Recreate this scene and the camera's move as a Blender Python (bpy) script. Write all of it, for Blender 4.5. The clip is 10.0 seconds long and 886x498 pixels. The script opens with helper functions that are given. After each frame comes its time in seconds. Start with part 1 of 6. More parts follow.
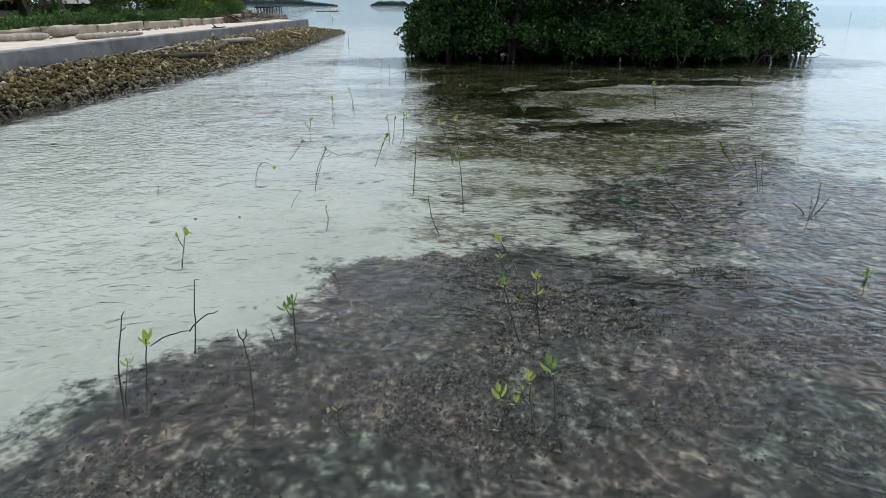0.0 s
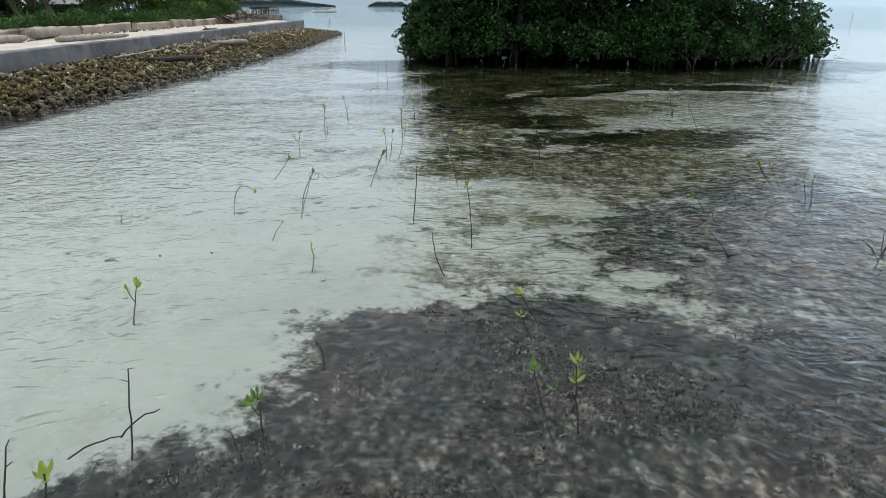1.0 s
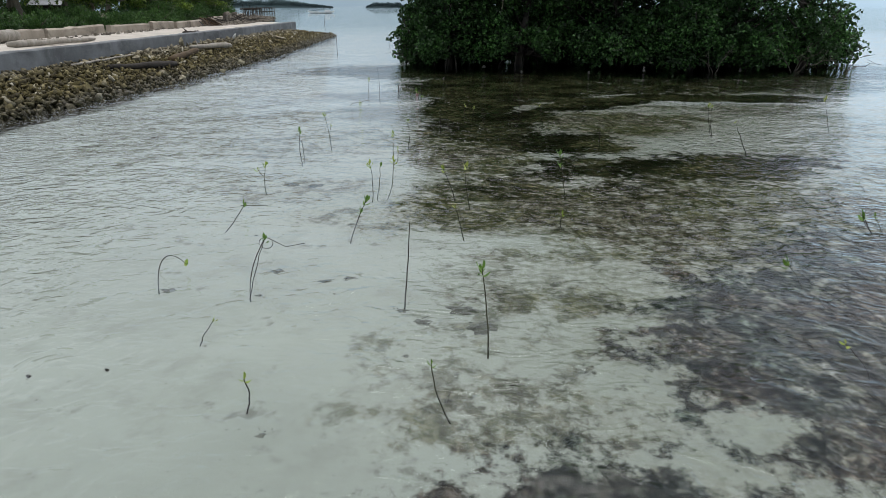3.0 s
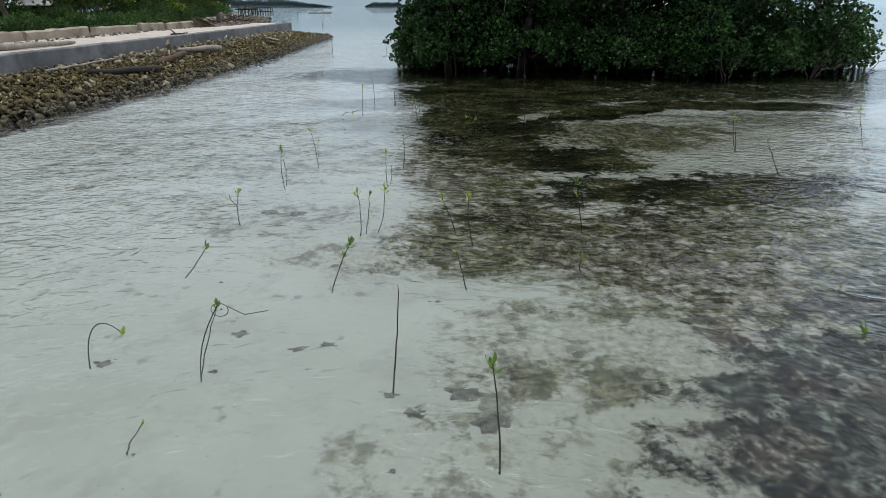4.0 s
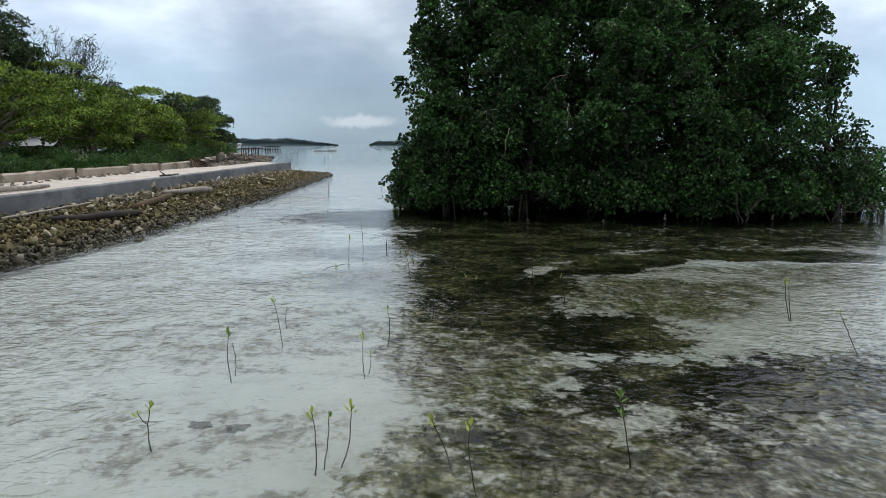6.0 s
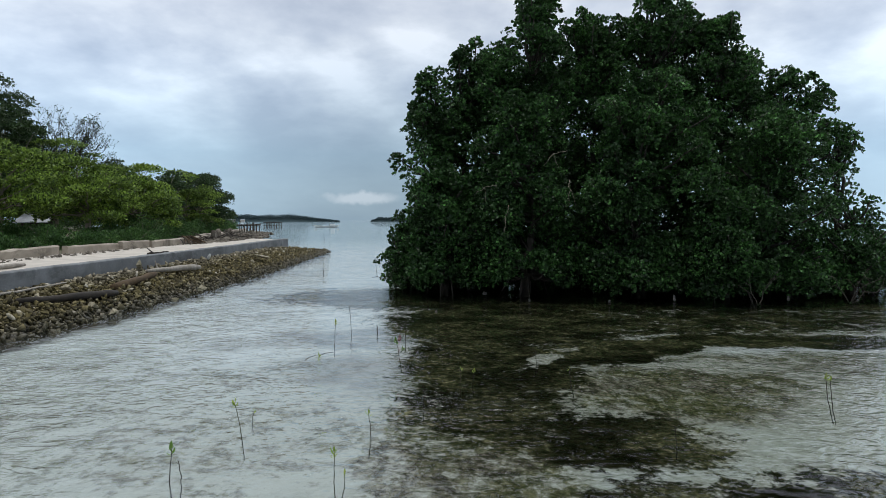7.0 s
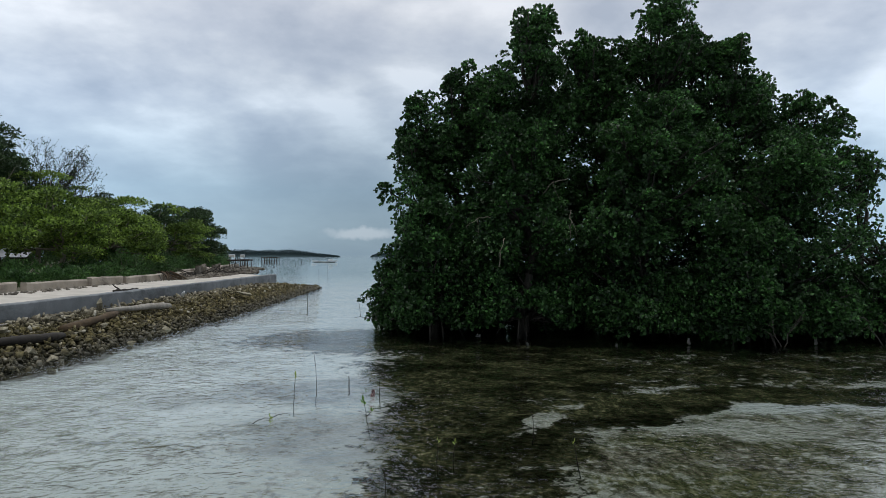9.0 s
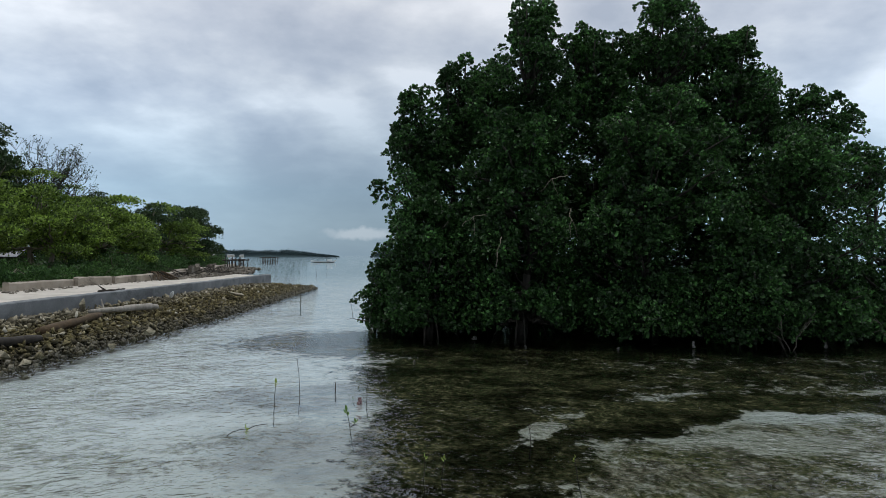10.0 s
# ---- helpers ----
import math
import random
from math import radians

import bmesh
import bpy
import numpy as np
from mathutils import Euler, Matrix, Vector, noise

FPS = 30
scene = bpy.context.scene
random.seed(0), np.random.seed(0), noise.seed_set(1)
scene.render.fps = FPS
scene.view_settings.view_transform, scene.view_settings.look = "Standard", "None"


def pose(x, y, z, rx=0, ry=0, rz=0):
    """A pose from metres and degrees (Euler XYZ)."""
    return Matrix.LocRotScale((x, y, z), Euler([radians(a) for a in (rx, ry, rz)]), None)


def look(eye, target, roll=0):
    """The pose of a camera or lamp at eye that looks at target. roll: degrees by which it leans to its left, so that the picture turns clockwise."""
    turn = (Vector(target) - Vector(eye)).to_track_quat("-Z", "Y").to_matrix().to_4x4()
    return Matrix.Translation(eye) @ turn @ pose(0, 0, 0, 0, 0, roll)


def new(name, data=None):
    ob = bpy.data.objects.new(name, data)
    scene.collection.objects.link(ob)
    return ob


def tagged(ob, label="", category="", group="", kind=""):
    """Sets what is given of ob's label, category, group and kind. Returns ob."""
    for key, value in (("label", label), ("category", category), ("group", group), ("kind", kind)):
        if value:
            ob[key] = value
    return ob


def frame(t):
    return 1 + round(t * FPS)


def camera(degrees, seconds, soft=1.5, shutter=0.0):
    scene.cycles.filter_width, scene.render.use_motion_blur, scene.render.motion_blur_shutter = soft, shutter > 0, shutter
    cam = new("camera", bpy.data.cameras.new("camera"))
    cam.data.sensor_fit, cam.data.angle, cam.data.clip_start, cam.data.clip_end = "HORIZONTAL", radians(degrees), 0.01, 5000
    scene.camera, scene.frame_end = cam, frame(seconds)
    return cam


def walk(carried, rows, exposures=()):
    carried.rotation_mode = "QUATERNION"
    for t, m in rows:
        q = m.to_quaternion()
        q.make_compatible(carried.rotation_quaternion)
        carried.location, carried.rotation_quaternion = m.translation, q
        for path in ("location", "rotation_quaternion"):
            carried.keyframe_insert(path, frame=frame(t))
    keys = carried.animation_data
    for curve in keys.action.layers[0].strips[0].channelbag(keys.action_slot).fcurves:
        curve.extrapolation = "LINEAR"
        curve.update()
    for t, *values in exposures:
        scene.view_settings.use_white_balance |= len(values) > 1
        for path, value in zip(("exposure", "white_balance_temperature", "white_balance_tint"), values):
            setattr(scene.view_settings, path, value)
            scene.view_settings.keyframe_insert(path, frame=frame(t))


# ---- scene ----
cam = camera(69.9, 10.0, soft=0.65)
METRES, EYE, TILT, LEAN, TURN = 10.4, 2.2, -21.1, 0.0, 0.0
ROWS = [
    (0.0, 0.0, 0.0, 0.0, -0.0, 0.0, -0.0),
    (0.5, -0.0047, 0.0476, 0.0174, -0.12, 0.03, 0.02),
    (1.0, -0.0077, 0.1044, 0.0409, -0.19, 0.05, 0.03),
    (1.5, -0.0094, 0.1546, 0.0582, -0.25, 0.07, 0.08),
    (2.0, -0.0108, 0.208, 0.0781, -0.31, 0.11, 0.12),
    (2.5, -0.0109, 0.2569, 0.0979, -0.34, 0.13, 0.11),
    (4.0, -0.0092, 0.4138, 0.1651, -0.41, 0.1, 0.11),
    (4.5, -0.0071, 0.4601, 0.1866, -0.43, 3.46, 0.13),
    (5.0, -0.0053, 0.5083, 0.2094, -0.46, 6.31, 0.11),
    (5.5, -0.0032, 0.5529, 0.2308, -0.42, 8.93, 0.11),
    (7.0, 0.0117, 0.6921, 0.2916, -0.33, 18.48, 0.07),
    (7.5, 0.0208, 0.7344, 0.308, -0.29, 21.54, 0.07),
    (8.0, 0.0295, 0.7784, 0.3246, -0.3, 21.65, 0.06),
    (8.5, 0.0357, 0.819, 0.3395, -0.32, 21.67, 0.03),
    (9.0, 0.0444, 0.8577, 0.3533, -0.32, 21.67, 0.02),
    (9.5, 0.0527, 0.8893, 0.3645, -0.35, 21.67, 0.01),
    (10.0, 0.0571, 0.9202, 0.3749, -0.38, 21.7, -0.02),
]
walk(cam, [(t, pose(0, 0, EYE, TILT, LEAN, TURN) @ pose(METRES * x, METRES * y, METRES * z, 90 + pitch, roll, yaw)) for t, x, y, z, yaw, pitch, roll in ROWS], [(0.0, 0.58, 6620, 10.5), (2.5, 0.38, 6620, 10.5), (4.0, 0.29, 6620, 10.5), (5.5, 0.34, 6680, 12.0), (7.0, 0.19, 6430, 9.0), (7.5, 0.0, 6400, 8.5), (10.0, -0.04, 6400, 8.5)])

# ---- world, sun, exposure ----
SUN_UP, SUN_ROUND = radians(83), radians(0)
world = bpy.data.worlds.new("overcast_sky")
scene.world = world
world.use_nodes = True
wn, wl = world.node_tree.nodes, world.node_tree.links
wn.clear()


def wnode(kind, **inputs):
    n = wn.new(kind)
    for k, v in inputs.items():
        n.inputs[k].default_value = v
    return n


coord = wnode("ShaderNodeTexCoord")
split = wnode("ShaderNodeSeparateXYZ")
wl.new(coord.outputs["Generated"], split.inputs[0])
lift = wn.new("ShaderNodeMath")
lift.operation, lift.inputs[1].default_value = "MAXIMUM", 0.0
wl.new(split.outputs["Z"], lift.inputs[0])
lift2 = wn.new("ShaderNodeMath")
lift2.operation, lift2.inputs[1].default_value = "ADD", 0.3
wl.new(lift.outputs[0], lift2.inputs[0])
flat = wn.new("ShaderNodeVectorMath")
flat.operation = "DIVIDE"
comb = wn.new("ShaderNodeCombineXYZ")
for k in range(3):
    wl.new(lift2.outputs[0], comb.inputs[k])
wl.new(coord.outputs["Generated"], flat.inputs[0])
wl.new(comb.outputs[0], flat.inputs[1])
clouds = wnode("ShaderNodeTexNoise", Scale=2.1, Detail=9.0, Roughness=0.5, Distortion=0.12)
wl.new(flat.outputs[0], clouds.inputs["Vector"])
wisps = wnode("ShaderNodeTexNoise", Scale=4.5, Detail=7.0, Roughness=0.55, Distortion=0.0)
wl.new(flat.outputs[0], wisps.inputs["Vector"])
folds = wn.new("ShaderNodeMix")
folds.inputs["Factor"].default_value = 0.3
wl.new(clouds.outputs["Fac"], folds.inputs["A"])
wl.new(wisps.outputs["Fac"], folds.inputs["B"])
shape = wn.new("ShaderNodeValToRGB")
shape.color_ramp.elements[0].position, shape.color_ramp.elements[0].color = 0.39, (0.74, 0.79, 0.87, 1)
shape.color_ramp.elements[1].position, shape.color_ramp.elements[1].color = 0.61, (1.46, 1.44, 1.41, 1)
for pos, col in ((0.47, (0.95, 0.98, 1.03, 1)), (0.53, (1.14, 1.15, 1.16, 1))):
    shape.color_ramp.elements.new(pos).color = col
wl.new(folds.outputs["Result"], shape.inputs[0])
height = wn.new("ShaderNodeValToRGB")
ramp = height.color_ramp
ramp.elements[0].position, ramp.elements[0].color = 0.0, (0.235, 0.33, 0.415, 1)
ramp.elements[1].position, ramp.elements[1].color = 1.0, (1.2, 1.2, 1.22, 1)
for pos, col in ((0.10, (0.275, 0.375, 0.47, 1)), (0.22, (0.50, 0.565, 0.65, 1)), (0.36, (0.64, 0.66, 0.71, 1)), (0.66, (0.50, 0.52, 0.57, 1)), (0.86, (0.95, 0.96, 0.99, 1))):
    e = ramp.elements.new(pos)
    e.color = col
wl.new(lift.outputs[0], height.inputs[0])
opening = wn.new("ShaderNodeMapRange")
opening.interpolation_type = "SMOOTHSTEP"
for key, value in (("From Min", 0.12), ("From Max", 0.62), ("To Min", 0.0), ("To Max", 1.0)):
    opening.inputs[key].default_value = value
aside = wn.new("ShaderNodeMath")
aside.operation, aside.inputs[1].default_value = "ADD", -0.04
wl.new(split.outputs["X"], aside.inputs[0])
aside2 = wn.new("ShaderNodeMath")
aside2.operation = "ABSOLUTE"
wl.new(aside.outputs[0], aside2.inputs[0])
wl.new(aside2.outputs[0], opening.inputs["Value"])
low_sky = wn.new("ShaderNodeMapRange")
low_sky.interpolation_type = "SMOOTHSTEP"
for key, value in (("From Min", 0.0), ("From Max", 0.3), ("To Min", 0.9), ("To Max", 0.16)):
    low_sky.inputs[key].default_value = value
wl.new(lift.outputs[0], low_sky.inputs["Value"])
both = wn.new("ShaderNodeMath")
both.operation = "MULTIPLY_ADD"
both.inputs[2].default_value = 1.0
wl.new(opening.outputs[0], both.inputs[0])
wl.new(low_sky.outputs[0], both.inputs[1])
brighter = wn.new("ShaderNodeVectorMath")
brighter.operation = "SCALE"
wl.new(height.outputs[0], brighter.inputs[0])
wl.new(both.outputs[0], brighter.inputs["Scale"])
# the unseen sky behind the camera is dimmed to keep mangrove fronts dark
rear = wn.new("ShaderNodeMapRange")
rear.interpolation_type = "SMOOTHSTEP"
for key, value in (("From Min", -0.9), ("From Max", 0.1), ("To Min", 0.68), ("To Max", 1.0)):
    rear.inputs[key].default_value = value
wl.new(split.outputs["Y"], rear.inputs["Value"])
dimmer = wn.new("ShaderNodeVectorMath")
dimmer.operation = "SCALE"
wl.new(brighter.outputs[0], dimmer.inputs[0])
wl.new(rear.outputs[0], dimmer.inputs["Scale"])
cover = wn.new("ShaderNodeMix")
cover.data_type, cover.blend_type = "RGBA", "MULTIPLY"
haze = wn.new("ShaderNodeMapRange")
haze.interpolation_type = "SMOOTHSTEP"
for key, value in (("From Min", 0.03), ("From Max", 0.24), ("To Min", 0.15), ("To Max", 1.0)):
    haze.inputs[key].default_value = value
wl.new(lift.outputs[0], haze.inputs["Value"])
wl.new(haze.outputs[0], cover.inputs["Factor"])
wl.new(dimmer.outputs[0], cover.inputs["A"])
wl.new(shape.outputs[0], cover.inputs["B"])
air = wn.new("ShaderNodeTexSky")
air.sky_type, air.sun_disc, air.sun_elevation, air.sun_rotation = "NISHITA", False, SUN_UP, SUN_ROUND
thin = wn.new("ShaderNodeVectorMath")
thin.operation = "SCALE"
thin.inputs["Scale"].default_value = 0.08
wl.new(air.outputs[0], thin.inputs[0])
gap = wn.new("ShaderNodeMix")
gap.data_type = "RGBA"
gap.inputs["Factor"].default_value = 0.88
wl.new(thin.outputs[0], gap.inputs["A"])
wl.new(cover.outputs["Result"], gap.inputs["B"])
# a far bank of white cumulus low over the sea
bank = wn.new("ShaderNodeMapping")
bank.vector_type = "TEXTURE"
bank.inputs["Location"].default_value, bank.inputs["Scale"].default_value = (-0.122, 0, 0.034), (0.055, 1e4, 0.010)
fluff = wnode("ShaderNodeTexNoise", Scale=42.0, Detail=5.0, Roughness=0.6)
wl.new(coord.outputs["Generated"], fluff.inputs["Vector"])
fluff2 = wn.new("ShaderNodeVectorMath")
fluff2.operation = "MULTIPLY_ADD"
fluff2.inputs[1].default_value, fluff2.inputs[2].default_value = (0.03, 0.0, 0.018), (-0.015, 0.0, -0.009)
wl.new(fluff.outputs["Color"], fluff2.inputs[0])
fluff3 = wn.new("ShaderNodeVectorMath")
wl.new(fluff2.outputs[0], fluff3.inputs[0])
wl.new(coord.outputs["Generated"], fluff3.inputs[1])
wl.new(fluff3.outputs[0], bank.inputs["Vector"])
bank2 = wn.new("ShaderNodeVectorMath")
bank2.operation = "LENGTH"
wl.new(bank.outputs[0], bank2.inputs[0])
bank3 = wn.new("ShaderNodeMapRange")
bank3.interpolation_type = "SMOOTHSTEP"
for key, value in (("From Min", 1.25), ("From Max", 0.45), ("To Min", 0.0), ("To Max", 0.5)):
    bank3.inputs[key].default_value = value
wl.new(bank2.outputs["Value"], bank3.inputs["Value"])
puff = wn.new("ShaderNodeMix")
puff.data_type = "RGBA"
puff.inputs["B"].default_value = (0.62, 0.68, 0.74, 1)
wl.new(bank3.outputs[0], puff.inputs["Factor"])
wl.new(gap.outputs["Result"], puff.inputs["A"])
back = wnode("ShaderNodeBackground", Strength=1.0)
wl.new(puff.outputs["Result"], back.inputs["Color"])
out = wn.new("ShaderNodeOutputWorld")
wl.new(back.outputs[0], out.inputs[0])

sun = new("sun", bpy.data.lights.new("sun", "SUN"))
sun.data.energy, sun.data.angle, sun.data.color = 1.28, radians(50), (1.0, 0.97, 0.93)
sun.matrix_world = look((0, 0, 0), (-math.sin(SUN_ROUND) * math.cos(SUN_UP), -math.cos(SUN_ROUND) * math.cos(SUN_UP), -math.sin(SUN_UP)))

# ---- materials ----


class Mat:
    """A small builder of node materials."""

    def __init__(self, name):
        self.m = bpy.data.materials.new(name)
        self.m.use_nodes = True
        self.n, self.l = self.m.node_tree.nodes, self.m.node_tree.links
        self.n.clear()
        self.out = self.n.new("ShaderNodeOutputMaterial")
        self.pos = self.n.new("ShaderNodeNewGeometry").outputs["Position"]

    def put(self, socket, value):
        if hasattr(value, "is_output"):
            self.l.new(value, socket)
        elif isinstance(value, tuple) and len(value) == 3 and socket.type == "RGBA":
            socket.default_value = (*value, 1)
        else:
            socket.default_value = value

    def math(self, op, a, b=0.0, clamp=False):
        n = self.n.new("ShaderNodeMath")
        n.operation, n.use_clamp = op, clamp
        self.put(n.inputs[0], a)
        self.put(n.inputs[1], b)
        return n.outputs[0]

    def vec(self, op, a, b):
        n = self.n.new("ShaderNodeVectorMath")
        n.operation = op
        self.put(n.inputs[0], a)
        self.put(n.inputs[1], b)
        return n.outputs["Value"] if op in ("LENGTH", "DOT_PRODUCT") else n.outputs[0]

    def noise(self, scale, detail=4.0, rough=0.55, stretch=(1, 1, 1), turn=0.0, distort=0.0, where=None):
        mp = self.n.new("ShaderNodeMapping")
        mp.inputs["Rotation"].default_value = (0, 0, turn)
        mp.inputs["Scale"].default_value = stretch
        self.put(mp.inputs["Vector"], where or self.pos)
        n = self.n.new("ShaderNodeTexNoise")
        n.inputs["Scale"].default_value, n.inputs["Detail"].default_value = scale, detail
        n.inputs["Roughness"].default_value, n.inputs["Distortion"].default_value = rough, distort
        self.l.new(mp.outputs[0], n.inputs["Vector"])
        return n.outputs["Fac"]

    def ramp(self, fac, *stops):
        n = self.n.new("ShaderNodeValToRGB")
        r = n.color_ramp
        for k, (p, c) in enumerate(stops):
            e = r.elements[k] if k < 2 else r.elements.new(p)
            e.position = p
            e.color = (c, c, c, 1) if isinstance(c, (int, float)) else (*c, 1)
        self.put(n.inputs[0], fac)
        return n.outputs[0]

    def span(self, fac, lo, hi, a=0.0, b=1.0):
        n = self.n.new("ShaderNodeMapRange")
        n.interpolation_type = "SMOOTHSTEP"
        for k, v in zip(("Value", "From Min", "From Max", "To Min", "To Max"), (fac, lo, hi, a, b)):
            self.put(n.inputs[k], v)
        return n.outputs[0]

    def mix(self, fac, a, b, how="MIX"):
        n = self.n.new("ShaderNodeMix")
        n.data_type, n.blend_type = "RGBA", how
        self.put(n.inputs["Factor"], fac)
        self.put(n.inputs["A"], a)
        self.put(n.inputs["B"], b)
        return n.outputs["Result"]

    def xyz(self, k):
        n = self.n.new("ShaderNodeSeparateXYZ")
        self.l.new(self.pos, n.inputs[0])
        return n.outputs[k]

    def chance(self, island=False):
        if island:
            return self.n.new("ShaderNodeNewGeometry").outputs["Random Per Island"]
        return self.n.new("ShaderNodeObjectInfo").outputs["Random"]

    def bump(self, h, strength, distance):
        n = self.n.new("ShaderNodeBump")
        self.put(n.inputs["Height"], h)
        n.inputs["Strength"].default_value, n.inputs["Distance"].default_value = strength, distance
        return n.outputs[0]

    def done(self, color, rough=0.8, normal=None, metal=0.0, spec=0.5, leaf=0.0):
        n = self.n.new("ShaderNodeBsdfPrincipled")
        self.put(n.inputs["Base Color"], color)
        self.put(n.inputs["Roughness"], rough)
        n.inputs["Metallic"].default_value = metal
        n.inputs["Specular IOR Level"].default_value = spec
        if normal:
            self.l.new(normal, n.inputs["Normal"])
        top = n.outputs[0]
        if leaf:
            t = self.n.new("ShaderNodeBsdfTranslucent")
            self.put(t.inputs["Color"], color)
            m = self.n.new("ShaderNodeMixShader")
            m.inputs[0].default_value = leaf
            self.l.new(top, m.inputs[1])
            self.l.new(t.outputs[0], m.inputs[2])
            top = m.outputs[0]
        self.l.new(top, self.out.inputs[0])
        return self.m


# patches on the sea bed: centre, half axes, turn, density
TURF = [
    (1.2, 1.6, 3.7, 2.7, 0.0, 1.0),
    (0.7, 4.45, 1.9, 1.75, 0.0, 1.0),
    (-0.75, 3.3, 1.9, 1.25, 0.45, 1.0),
    (-0.2, 5.55, 0.7, 0.62, 0.0, 1.0),
    (3.1, 4.3, 2.2, 1.75, 0.0, 0.84),
    (4.5, 7.2, 2.4, 3.2, -0.1, 0.68),
    (2.6, 7.7, 1.3, 1.9, -0.3, 0.70),
]
SMOOTH = [
    (0.5, 5.5, 1.35, 0.75, 0.0, 1.0),
    (1.8, 5.2, 1.5, 0.65, 0.1, 0.9),
    (-1.2, 4.3, 0.8, 0.45, 0.6, 0.8),
    (3.0, 4.6, 1.0, 0.6, 0.0, 0.6),
]
MOTTLE = [
    (1.4, 11.7, 2.0, 1.7, 0.0, 0.65),
    (3.6, 10.9, 2.8, 2.4, 0.1, 0.60),
    (-0.4, 11.3, 0.6, 0.9, 0.0, 0.60),
    (1.1, 8.9, 1.3, 0.9, 0.0, 0.46),
    (0.4, 7.7, 1.2, 0.6, 0.2, 0.36),
    (0.5, 6.8, 1.4, 0.5, 0.0, 0.42),
    (0.5, 15.2, 1.3, 3.4, 0.0, 0.59),
    (0.9, 19.5, 1.5, 3.6, 0.0, 0.72),
    (3.9, 17.7, 2.6, 1.9, 0.15, 0.60),
    (6.8, 19.6, 3.2, 0.9, 0.1, 0.52),
    (6.4, 12.6, 4.5, 3.4, 0.0, 0.43),
    (6.6, 17.4, 3.6, 3.0, 0.0, 0.46),
    (5.5, 24.8, 7.0, 2.8, 0.0, 0.66),
    (-1.9, 12.1, 1.3, 0.8, 0.3, 0.37),
    (-1.3, 10.9, 0.8, 0.45, 0.2, 0.38),
    (-0.7, 10.7, 0.6, 0.6, 0.0, 0.46),
    (-2.5, 14.3, 1.3, 0.8, 0.0, 0.38),
    (-3.4, 12.6, 1.0, 0.6, 0.0, 0.36),
    (-2.2, 15.6, 2.6, 1.6, 0.3, 0.38),
    (-2.6, 18.8, 2.0, 1.3, 0.2, 0.38),
    (-5.4, 17.5, 2.0, 5.5, 0.1, 0.34),
]
DARK = [
    (2.2, 15.3, 1.5, 0.9, 0.0, 0.85),
    (4.0, 13.4, 2.7, 0.85, 0.15, 0.76),
    (2.3, 13.6, 1.1, 0.6, 0.1, 0.62),
    (1.8, 12.3, 2.0, 0.9, 0.0, 0.48),
    (0.8, 16.8, 1.3, 1.5, 0.0, 0.72),
    (1.0, 19.4, 1.6, 2.4, 0.1, 0.88),
    (3.9, 20.7, 2.4, 1.0, 0.45, 1.0),
    (7.8, 21.6, 2.8, 0.8, -0.1, 0.96),
    (1.9, 24.3, 3.0, 3.2, 0.0, 1.0),
    (4.5, 29.5, 9.0, 3.6, 0.0, 1.0),
    (12.0, 30.0, 7.0, 3.8, 0.0, 1.0),
    (6.0, 24.8, 6.5, 2.8, 0.0, 0.66),
    (11.0, 25.0, 4.0, 2.8, 0.0, 0.58),
]
GREY_PATCHES = [(-1.9, 22.0, 1.7, 1.1, 0.0, 1.0), (-1.2, 18.9, 1.1, 1.4, 0.3, 0.8), (-3.6, 21.2, 1.2, 0.5, 0.2, 0.6)]
DIM_SILT = [(3.0, 18.5, 3.4, 4.5, 0.0, 0.9), (8.5, 24.5, 4.5, 2.6, 0.0, 0.9), (2.0, 12.5, 3.0, 2.6, 0.0, 0.5), (3.6, 7.5, 2.6, 3.4, 0.0, 0.6), (6.0, 18.4, 3.6, 1.6, 0.1, 0.75)]
CLEAR = [
    (1.75, 6.65, 0.4, 0.22, 0.0, 0.6),
    (2.0, 8.9, 0.5, 0.35, 0.0, 0.4),
    (1.1, 9.05, 0.9, 0.3, 0.0, 0.35),
    (5.0, 15.5, 1.8, 0.6, 0.2, 0.5),
    (7.0, 17.2, 1.8, 0.8, 0.3, 0.42),
    (5.2, 19.2, 1.3, 0.3, 0.15, 0.4),
    (2.25, 20.1, 0.22, 1.3, -0.55, 0.62),
    (1.95, 12.5, 0.32, 0.28, -0.2, 0.5),
    (6.2, 20.8, 0.35, 0.16, 0.0, 0.6),
]


def blob_nodes(m, spots, where):
    best = None
    for cx, cy, a, b, turn, dense in spots:
        mp = m.n.new("ShaderNodeMapping")
        mp.vector_type = "TEXTURE"
        mp.inputs["Location"].default_value = (cx, cy, 0)
        mp.inputs["Rotation"].default_value = (0, 0, turn)
        mp.inputs["Scale"].default_value = (a, b, 1e4)
        m.put(mp.inputs["Vector"], where)
        s = m.math("MULTIPLY", m.span(m.vec("LENGTH", mp.outputs[0], (0, 0, 0)), 1.5, 0.6), dense)
        best = s if best is None else m.math("MAXIMUM", best, s)
    return best


